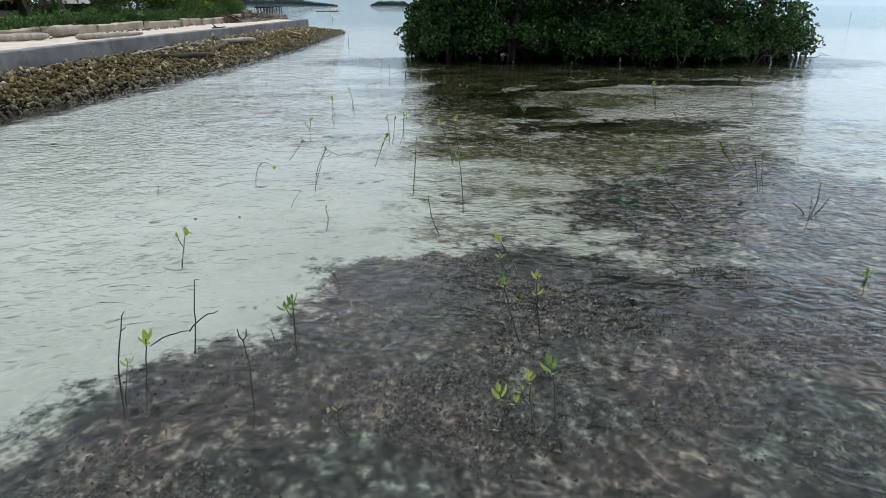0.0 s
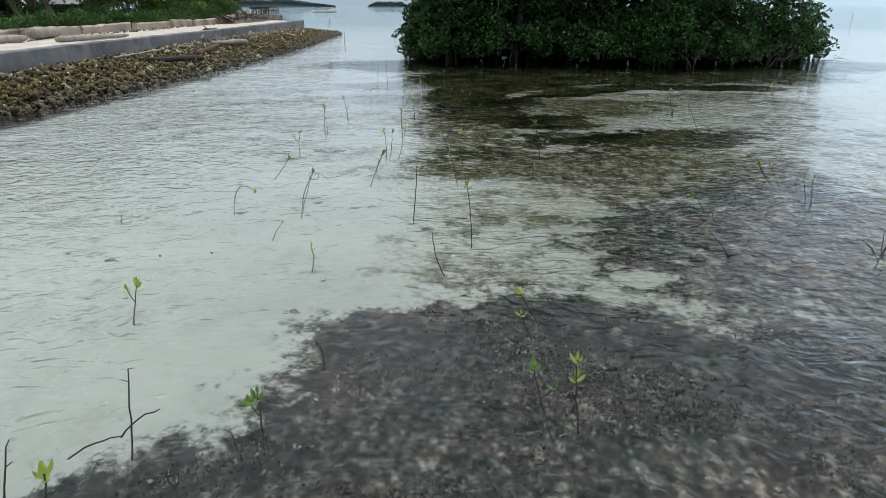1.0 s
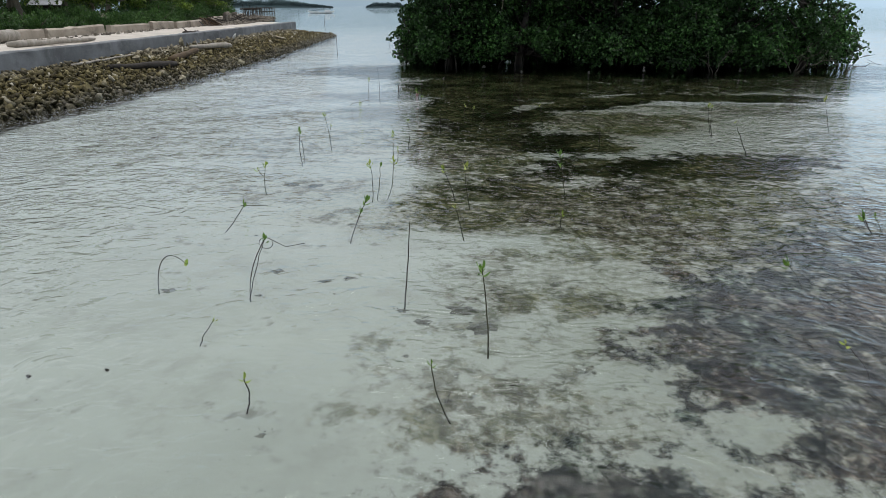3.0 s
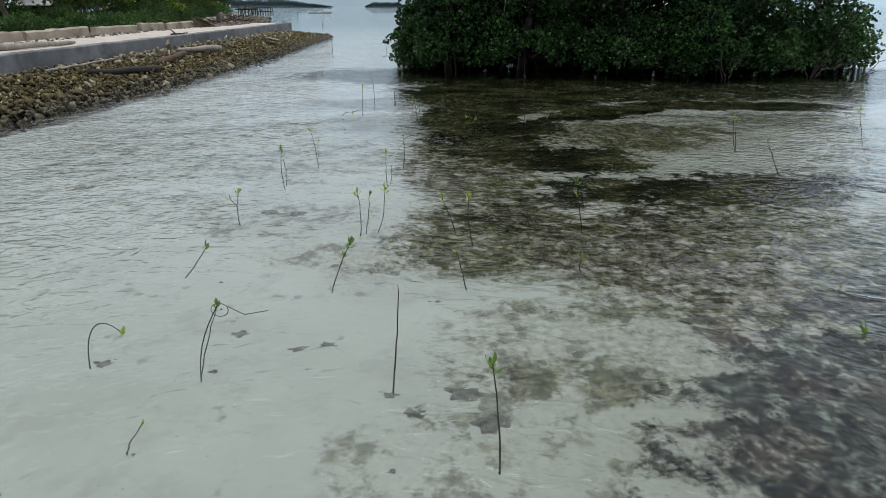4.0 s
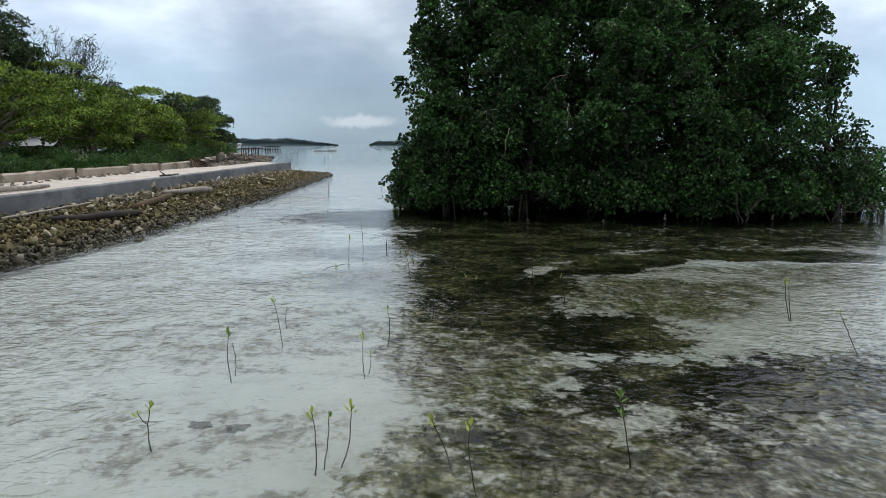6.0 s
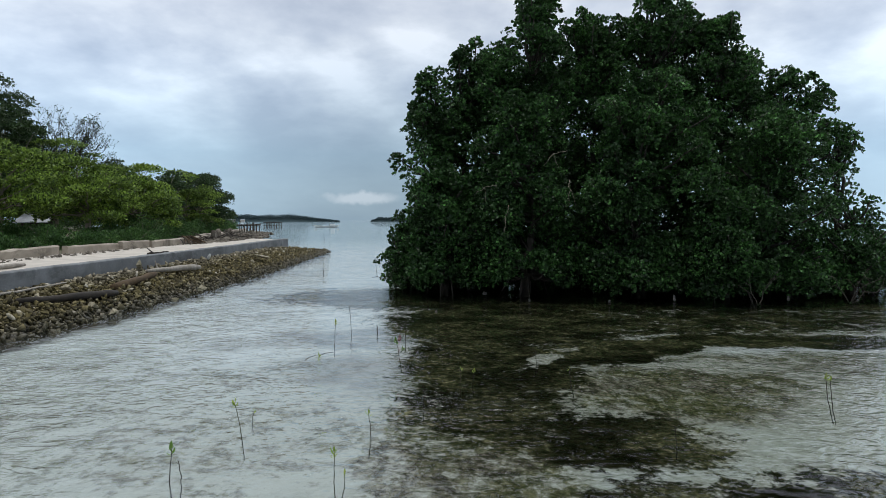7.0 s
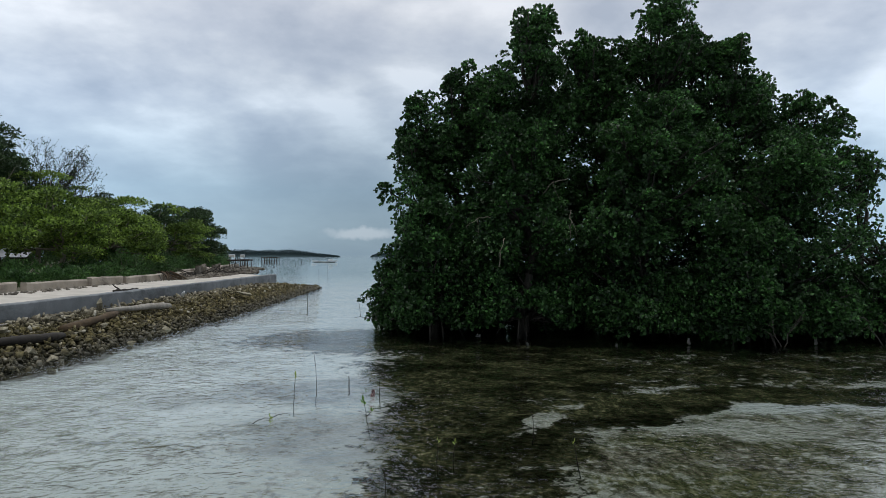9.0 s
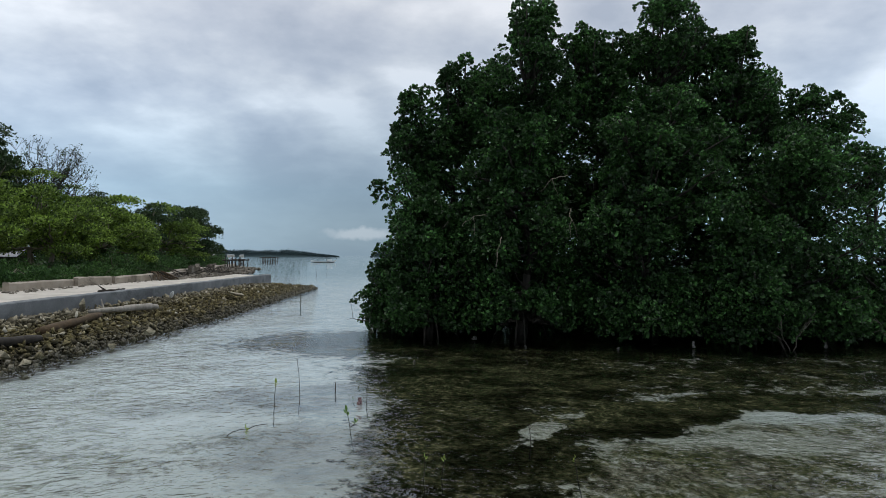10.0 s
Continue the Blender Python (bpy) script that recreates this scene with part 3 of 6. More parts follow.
def build_land():
    ys = np.concatenate([np.arange(-60, 20, 4.0), np.arange(20, 75, 0.6), np.arange(75, 330, 5.0)])
    offs = np.array([1.6, 0.7, 0.0, -0.3, -1.0, -2.0, -3.0, -3.6, -5.0, -8.0, -16.0, -40.0, -120.0, -500.0])
    top = np.array([-0.5, -0.15, 0.55, 0.95, 1.06, 1.1, 1.12, 1.14, 1.2, 1.25, 1.3, 1.4, 2.0, 4.0])
    walled = np.array([0.0, 0.0, 0.0, -0.25, -1.0, -2.0, -3.0, -3.6, -5.0, -8.0, -16.0, -40.0, -120.0, -500.0])
    wtop = np.array([0.2, 0.2, 1.1, 1.1, 1.1, 1.11, 1.12, 1.14, 1.2, 1.25, 1.3, 1.4, 2.0, 4.0])
    v = []
    for y in ys:
        e = float(land_edge(y))
        k = min(1.0, max(0.0, (y - 51.3) / 2.5))
        for a, b, c, d in zip(offs, top, walled, wtop):
            o, z = a * k + c * (1 - k), b * k + d * (1 - k)
            wob = 0.04 * noise.noise((y * 0.8, o * 0.9, 3.1)) if o < -0.3 else 0.0
            v.append((e + o, y, z + wob))
    n = len(offs)
    f = [(i * n + j, i * n + j + 1, (i + 1) * n + j + 1, (i + 1) * n + j) for i in range(len(ys) - 1) for j in range(n - 1)]
    tagged(part("beach", Geo().add(v, [q for k, q in enumerate(f) if k % (n - 1) < 7]), SAND, smooth=True), "strip of pale coral sand behind the sea wall", "beach", kind="structure")
    tagged(part("ground_inland", Geo().add(v, [q for k, q in enumerate(f) if k % (n - 1) >= 7]), EARTH, smooth=True), "dark earth with leaf litter under the shore trees", "ground", kind="structure")


build_land()


def rough_wall(name, pts, tops, thick, bottom, material, label, seed, parent=None):
    """A wall along a line, with a slightly worn top."""
    g = Geo()
    rnd = random.Random(seed)
    rows = []
    for k in range(len(pts) - 1):
        (x0, y0), (x1, y1) = pts[k], pts[k + 1]
        m = max(1, int(math.hypot(x1 - x0, y1 - y0) / 0.45))
        for i in range(m + (k == len(pts) - 2)):
            u = i / m
            rows.append((x0 + (x1 - x0) * u, y0 + (y1 - y0) * u, tops[k] + (tops[k + 1] - tops[k]) * u))
    verts = []
    for i, (x, y, z) in enumerate(rows):
        a, b = rows[max(i - 1, 0)], rows[min(i + 1, len(rows) - 1)]
        d = Vector((b[0] - a[0], b[1] - a[1], 0)).normalized()
        n = Vector((-d.y, d.x, 0))
        j = rnd.uniform(-0.012, 0.012)
        for off, zz in ((0, bottom), (0.0, z - 0.03 + j), (0.03, z + j), (thick - 0.03, z + j), (thick, z - 0.03 + j), (thick, bottom)):
            p = Vector((x, y, 0)) + n * (off + rnd.uniform(-0.006, 0.006))
            verts.append((p.x, p.y, zz))
    faces = [(i * 6 + k, (i + 1) * 6 + k, (i + 1) * 6 + k + 1, i * 6 + k + 1) for i in range(len(rows) - 1) for k in range(5)]
    faces += [(0, 1, 2, 3, 4, 5), tuple((len(rows) - 1) * 6 + k for k in (5, 4, 3, 2, 1, 0))]
    g.add(verts, faces)
    ob = part(name, g, material, parent)
    if label:
        tagged(ob, label, "wall", kind="structure")
    return ob


rough_wall("wall_sea", [(WALL_X, -30), (WALL_X - 0.05, 20), (WALL_X + 0.1, 36), (WALL_X + 0.15, WALL_END)], [1.15, 1.15, 1.15, 1.17], 0.32, -0.4, SEAWALL, "low weathered grey concrete sea wall", 3)


def build_old_wall():
    """The broken wall at the back of the beach, in leaning slabs."""
    top = thing("wall_old", "low broken pale concrete wall along the beach", "wall", kind="structure")
    rnd = random.Random(8)
    y = 14.0
    while y < 64:
        n = rnd.uniform(2.4, 4.6)
        x = -14.05 + 0.75 * (y - 28) / 12 * (0.6 if y > 28 else 0.2) if y < 40 else -13.6 - (y - 40) * 0.205
        lean, h = rnd.uniform(-0.05, 0.08), rnd.uniform(0.32, 0.45)
        g = Geo()
        m = 9
        v = []
        for i in range(m + 1):
            yy = y + n * i / m
            z = 1.08 + h + 0.04 * noise.noise((yy * 2.1, 0, 5)) + lean * (i / m - 0.5)
            for o, zz in ((0.0, 0.9), (0.02 + lean * 0.3, z - 0.05), (-0.02, z), (-0.2, z), (-0.22, 0.9)):
                v.append((x + o + rnd.uniform(-0.012, 0.012), yy, zz))
        f = [(i * 5 + k, i * 5 + k + 1, (i + 1) * 5 + k + 1, (i + 1) * 5 + k) for i in range(m) for k in range(4)]
        f += [(4, 3, 2, 1, 0), tuple(m * 5 + k for k in range(5))]
        part("slab", g.add(v, f), OLDWALL, top)
        y += n + rnd.choice((0.04, 0.08, 0.3))


build_old_wall()
rough_wall("wall_ruin", [(-18.8, 64.6), (-20.0, 68.0), (-22.0, 76.0), (-25.5, 92.0)], [1.25, 1.3, 1.35, 1.3], 0.3, 0.2, OLDWALL, "ruined pale concrete wall on the far beach", 5)
rough_wall("wall_spur", [(-15.6, 60.0), (-21.0, 84.0)], [0.9, 1.05], 0.35, -0.4, SEAWALL, "short grey concrete wall standing at the water", 6)



def broken_slab(x, y, w, h, lean, seed):
    """A leaning stump of the ruined wall."""
    rnd = random.Random(seed)
    g = Geo()
    v = []
    n = 4
    for i in range(n + 1):
        top_z = h * rnd.uniform(0.75, 1.1)
        for o, z in ((0.0, -0.3), (lean * 0.5, top_z * 0.5), (lean, top_z), (lean - 0.22, top_z - rnd.uniform(0, 0.1)), (-0.26, -0.3)):
            v.append((o + rnd.uniform(-0.03, 0.03), w * (i / n - 0.5) + rnd.uniform(-0.04, 0.04), z))
    f = [(i * 5 + k, i * 5 + k + 1, (i + 1) * 5 + k + 1, (i + 1) * 5 + k) for i in range(n) for k in range(4)]
    f += [(4, 3, 2, 1, 0), tuple(n * 5 + k for k in range(5))]
    ob = part("broken_slab", g.add(v, f), BROKEN)
    ob.location, ob.rotation_euler = (x, y, 1.1), (0, 0, radians(rnd.uniform(0, 25)))
    tagged(ob, "leaning broken slab of the ruined wall on the beach", "slab", "slabs of the ruined wall")


SLAB_RND = random.Random(44)
for k in range(17):
    sy = 48.5 + k * 1.15
    broken_slab(-14.0 - max(0.0, sy - 48) * 0.27 + SLAB_RND.uniform(-0.25, 0.25), sy, SLAB_RND.uniform(0.3, 0.7), SLAB_RND.uniform(0.3, 0.7), SLAB_RND.uniform(-0.1, 0.4), 70 + k)

# ---- rubble slope ----


def rock_shape(rnd, count=11):
    bm = bmesh.new()
    for _ in range(count):
        d = Vector((rnd.gauss(0, 1), rnd.gauss(0, 1), rnd.gauss(0, 1))).normalized()
        q = rnd.uniform(0.55, 1.15)
        bm.verts.new(Vector((d.x * 0.78 * q, d.y * 0.58 * q, d.z * 0.42 * q)))
    hull = bmesh.ops.convex_hull(bm, input=bm.verts)
    bmesh.ops.delete(bm, geom=list({e for e in hull["geom_interior"] + hull["geom_unused"] if isinstance(e, bmesh.types.BMVert)}), context="VERTS")
    me = bpy.data.meshes.new("rock")
    bm.to_mesh(me)
    bm.free()
    me.materials.append(ROCK)
    return me


ROCK_RND = random.Random(21)
ROCK_MESHES = [rock_shape(ROCK_RND, 9 + k % 6) for k in range(10)]
ROCK_DATA = []
for me in ROCK_MESHES:
    me.calc_loop_triangles()
    ROCK_DATA.append((np.array([v.co[:] for v in me.vertices]), np.array([t.vertices[:] for t in me.loop_triangles])))


def water_edge(y):
    return np.interp(y, [-20, 13, 16, 19, 22, 25, 29, 34, 42, 52, 56], [-9.5, -9.35, -9.0, -8.6, -8.3, -8.05, -7.9, -7.65, -7.8, -8.1, -8.35])


def slope_top(y):
    return np.interp(y, [-20, 44, 50, 53, 56.5], [WALL_X + 0.05, WALL_X + 0.1, WALL_X + 0.3, -10.0, -8.6])


def slope_height(y):
    return np.interp(y, [-20, 20, 46, 52, 56.5], [0.66, 0.68, 0.74, 0.5, 0.12])


def build_rubble():
    top = thing("rubble_slope", "bank of loose olive-brown coral rubble against the sea wall", "rubble bank", kind="structure")
    v, f = [], []
    ys = np.arange(-20, 57.2, 0.8)
    for y in ys:
        a, b, h = float(water_edge(y)), float(slope_top(y)), float(slope_height(y))
        for u in np.linspace(0, 1, 8):
            x = a - 0.25 + (b - a + 0.25) * u
            v.append((x, y, -0.3 + (h + 0.12) * u ** 0.7 + 0.05 * noise.noise((x * 2, y * 2, 0))))
    n = 8
    f = [(i * n + j, (i + 1) * n + j, (i + 1) * n + j + 1, i * n + j + 1) for i in range(len(ys) - 1) for j in range(n - 1)]
    part("core", Geo().add(v, f), CORE, top, "packed rubble core, darkened as shade between the stones")
    rnd = random.Random(5)
    vv, ff, base, made = [], [], 0, 0
    total = 27000
    for k in range(total):
        y = rnd.uniform(4, 56.6)
        u = rnd.random() ** 0.9
        a, b, h = float(water_edge(y)), float(slope_top(y)), float(slope_height(y))
        x = a + (b - a) * u + rnd.uniform(-0.12, 0.12)
        z = -0.06 + (h + 0.04) * u ** 0.85 + rnd.uniform(-0.09, 0.08)
        s = rnd.choice((0.062, 0.075, 0.09, 0.12, 0.165)) * rnd.uniform(0.8, 1.3)
        if rnd.random() < 0.02:
            s *= 1.6
        m = pose(x, y, z, rnd.gauss(0, 40), rnd.gauss(0, 40), rnd.uniform(0, 360)) @ Matrix.Scale(s, 4)
        near = 17 < y < 26 and made < 300 and k % 3 == 0
        i = rnd.randrange(10)
        if near:
            o = new("rock", ROCK_MESHES[i])
            o.parent, o.matrix_local = top, m
            made += 1
            continue
        p, t = ROCK_DATA[i]
        mm = np.array(m)
        vv.append(p @ mm[:3, :3].T + mm[:3, 3])
        ff.append(t + base)
        base += len(p)
    tagged(part("rubble", fast_mesh("rubble", np.concatenate(vv), np.concatenate(ff)), ROCK, top), kind="stuff")


def build_debris(name, label, spots, seed):
    """Heaps of broken concrete and stones on the beach."""
    rnd = random.Random(seed)
    vv, ff, base = [], [], 0
    for cx, cy, rx, ry, hh, count, size in spots:
        for _ in range(count):
            a, r = rnd.uniform(0, 6.283), math.sqrt(rnd.random())
            s = size * rnd.uniform(0.5, 1.5)
            m = np.array(pose(cx + rx * r * math.cos(a), cy + ry * r * math.sin(a), 1.08 + hh * (1 - r) * rnd.random(), rnd.uniform(-60, 60), rnd.uniform(-60, 60), rnd.uniform(0, 360)) @ Matrix.Scale(s, 4))
            p, t = ROCK_DATA[rnd.randrange(10)]
            vv.append(p @ m[:3, :3].T + m[:3, 3])
            ff.append(t + base)
            base += len(p)
    ob = part(name, fast_mesh(name, np.concatenate(vv), np.concatenate(ff)), BROKEN)
    tagged(ob, label, "rubble", kind="stuff")


build_debris("beach_rubble", "heaps of broken pale concrete lying on the beach", [(-13.5, 47.5, 0.9, 5.5, 0.2, 700, 0.17), (-14.9, 56.0, 1.4, 5.5, 0.3, 800, 0.2), (-17.6, 66.0, 1.6, 7.0, 0.34, 700, 0.23), (-13.5, 31.5, 0.35, 12.0, 0.08, 260, 0.13)], 11)



def build_sticks():
    """Washed-up sticks and boards on the beach rubble."""
    rnd = random.Random(17)
    g = Geo()
    for _ in range(80):
        y = rnd.uniform(43, 60)
        x = -13.9 - max(0.0, y - 51) * 0.35 + rnd.uniform(-0.7, 0.7)
        w, up, n = rnd.uniform(0, 6.283), rnd.uniform(-0.05, 0.5), rnd.uniform(0.5, 1.6)
        a = Vector((x, y, rnd.uniform(1.1, 1.3)))
        g.tube([a, a + Vector((math.cos(w) * n * 0.5, math.sin(w) * n * 0.5, up * n * 0.5 + 0.03)), a + Vector((math.cos(w) * n, math.sin(w) * n, up * n))], [0.022, 0.02, 0.01], 5)
    tagged(part("driftwood_sticks", g, DARKLOG), "tangle of dark washed-up sticks on the beach rubble", "driftwood", kind="stuff")


build_sticks()


def branch_heap(x, y):
    """A fan of dark dead branches leaning on the broken wall."""
    rnd = random.Random(23)
    top = thing("branch_heap", "heap of dark dead branches leaning on the broken wall", "branches", (x, y, 1.1))
    for k in range(26):
        w = rnd.uniform(-1.2, 1.2)
        a = Vector((rnd.uniform(-0.2, 0.3), rnd.uniform(-0.3, 0.3), 0.42 + rnd.uniform(-0.08, 0.06)))
        b = Vector((0.25 + rnd.uniform(0.3, 0.9) * math.cos(w), 2.2 * math.sin(w) * rnd.uniform(0.4, 1.0), 0.03))
        m = a.lerp(b, 0.5) + Vector((0, 0, 0.05))
        part("branch", Geo().tube([a, m, b], [rnd.uniform(0.02, 0.045), 0.026, 0.012], 5), BROWNLOG if k % 3 else DARKLOG, top)


branch_heap(-13.75, 42.3)


def pale_stone(x, y, z, size, seed, label):
    """One large angular block of coral stone, chipped at its edges."""
    rnd = random.Random(seed)
    bm = bmesh.new()
    for _ in range(13):
        d = Vector((rnd.gauss(0, 1), rnd.gauss(0, 1), rnd.gauss(0, 1))).normalized()
        q = rnd.uniform(0.7, 1.15)
        bm.verts.new((d.x * size[0] * q, d.y * size[1] * q, d.z * size[2] * q))
    hull = bmesh.ops.convex_hull(bm, input=bm.verts)
    bmesh.ops.delete(bm, geom=list({e for e in hull["geom_interior"] + hull["geom_unused"] if isinstance(e, bmesh.types.BMVert)}), context="VERTS")
    ob = part("stone", bm, PALESTONE)
    ob.location, ob.rotation_euler = (x, y, z), (rnd.uniform(-0.3, 0.3), rnd.uniform(-0.3, 0.3), rnd.uniform(0, 3))
    tagged(ob, label, "stone", "large stones on the rubble bank")


PALESTONE = plain_material("pale_coral_stone", (0.10, 0.085, 0.045), (0.36, 0.325, 0.235), 11.0, 0.9)
pale_stone(-10.2, 29.6, 0.86, (0.13, 0.10, 0.24), 1, "upright pale coral stone beside the sea wall")
pale_stone(-8.75, 39.5, 0.62, (0.50, 0.36, 0.10), 2, "flat tan slab of coral stone lying on rubble")
pale_stone(-7.55, 28.2, 0.24, (0.17, 0.14, 0.11), 3, "pale rounded coral stone at the foot of the bank")
pale_stone(-8.7, 23.9, 0.27, (0.18, 0.15, 0.11), 4, "pale rounded coral stone on the rubble bank")
pale_stone(-7.95, 23.5, 0.14, (0.16, 0.13, 0.10), 5, "pale rounded coral stone at the foot of the bank")
pale_stone(-7.65, 26.4, 0.10, (0.14, 0.12, 0.09), 6, "pale rounded coral stone at the foot of the bank")
pale_stone(-9.0, 27.6, 0.44, (0.15, 0.12, 0.09), 7, "pale rounded coral stone on the rubble bank")
pale_stone(-9.7, 24.4, 0.66, (0.15, 0.12, 0.10), 8, "pale rounded coral stone on the rubble bank")
pale_stone(-9.9, 26.5, 0.72, (0.14, 0.11, 0.09), 9, "pale rounded coral stone on the rubble bank")


def plastic_bottle(x, y, z):
    top = thing("plastic_bottle", "dirty white plastic bottle lying on the rubble", "bottle", (x, y, z))
    top.rotation_euler = (radians(50), 0, radians(40))
    part("body", Geo().tube([(0, 0, -0.14), (0, 0, -0.12), (0, 0, 0.08), (0, 0, 0.14), (0, 0, 0.17)], [0.05, 0.065, 0.065, 0.035, 0.022], 12), BOTTLE, top, smooth=True)
    part("cap", Geo().tube([(0, 0, 0.171), (0, 0, 0.2)], [0.026, 0.026], 10), BOTTLE, top)


BOTTLE = plain_material("white_plastic", (0.62, 0.63, 0.63), (0.8, 0.8, 0.8), 9.0, 0.4)
plastic_bottle(-9.65, 34.7, 0.86)

# ---- logs ----


def log(name, a, b, r0, r1, material, label, bend=0.1, stubs=0, seed=1):
    rnd = random.Random(seed)
    a, b = Vector(a), Vector(b)
    side = (b - a).cross(Vector((0, 0, 1))).normalized()
    n = 9
    pts = [a + (b - a) * (i / n) + side * bend * math.sin(math.pi * i / n) + Vector((0, 0, rnd.uniform(-0.012, 0.012))) for i in range(n + 1)]
    radii = [(r0 + (r1 - r0) * i / n) * rnd.uniform(0.92, 1.08) for i in range(n + 1)]
    radii[0] *= 0.8
    radii[-1] *= 0.7
    top = thing(name, label, "log", a)
    g = Geo().tube([p - a for p in pts], radii, 10)
    part("trunk", g, material, top, smooth=True)
    for k in range(stubs):
        p = pts[2 + k * 2] - a
        d = Vector((rnd.uniform(-1, 1), rnd.uniform(-1, 1), rnd.uniform(0.3, 1))).normalized()
        part("branch_stub", Geo().tube([p, p + d * rnd.uniform(0.15, 0.4)], [0.035, 0.015], 6), material, top)
    return top


log("driftwood_log", (-9.6, 22.4, 0.55), (-8.9, 25.5, 0.40), 0.08, 0.11, DARKLOG, "long wet dark driftwood log lying on the rubble bank", 0.1, 1, 2)
log("driftwood_log", (-9.3, 26.1, 0.48), (-9.5, 29.3, 0.62), 0.125, 0.10, BROWNLOG, "thick rotting brown log lying on the rubble bank", 0.06, 0, 3)
log("driftwood_log", (-9.6, 28.9, 0.74), (-9.1, 32.2, 0.62), 0.07, 0.12, DRIFT, "pale bleached driftwood log on the rubble bank", -0.12, 1, 4)
log("driftwood_log", (-10.1, 21.4, 0.70), (-10.1, 25.2, 0.72), 0.035, 0.025, DRIFT, "thin pale pole lying against the sea wall", 0.05, 0, 9)
log("driftwood_log", (-13.8, 19.6, 1.25), (-13.2, 22.3, 1.22), 0.14, 0.11, DRIFT, "bleached log lying on the beach sand", 0.1, 0, 6)
log("driftwood_log", (-13.4, 22.9, 1.34), (-13.9, 25.4, 1.32), 0.21, 0.17, DRIFT, "thick bleached stump lying on the beach sand", 0.05, 2, 7)
log("driftwood_log", (-12.0, 21.9, 1.2), (-11.5, 25.6, 1.18), 0.10, 0.06, DRIFT, "bleached log lying on the beach sand", 0.1, 0, 10)
log("driftwood_log", (-10.95, 31.9, 1.15), (-10.9, 33.6, 1.15), 0.05, 0.03, DARKLOG, "small dark branch lying on the beach sand", 0.1, 1, 8)

# ---- mangroves ----


def limb(g, a, b, r0, r1, rnd, sag=0.0, n=5, sides=6):
    a, b = Vector(a), Vector(b)
    d = (b - a).length
    pts = []
    for i in range(n + 1):
        u = i / n
        p = a.lerp(b, u) + Vector((rnd.uniform(-1, 1), rnd.uniform(-1, 1), rnd.uniform(-1, 1))) * d * 0.05 * math.sin(math.pi * u)
        p.z += sag * math.sin(math.pi * u)
        pts.append(p)
    g.tube(pts, [r0 + (r1 - r0) * i / n for i in range(n + 1)], sides)
    return pts


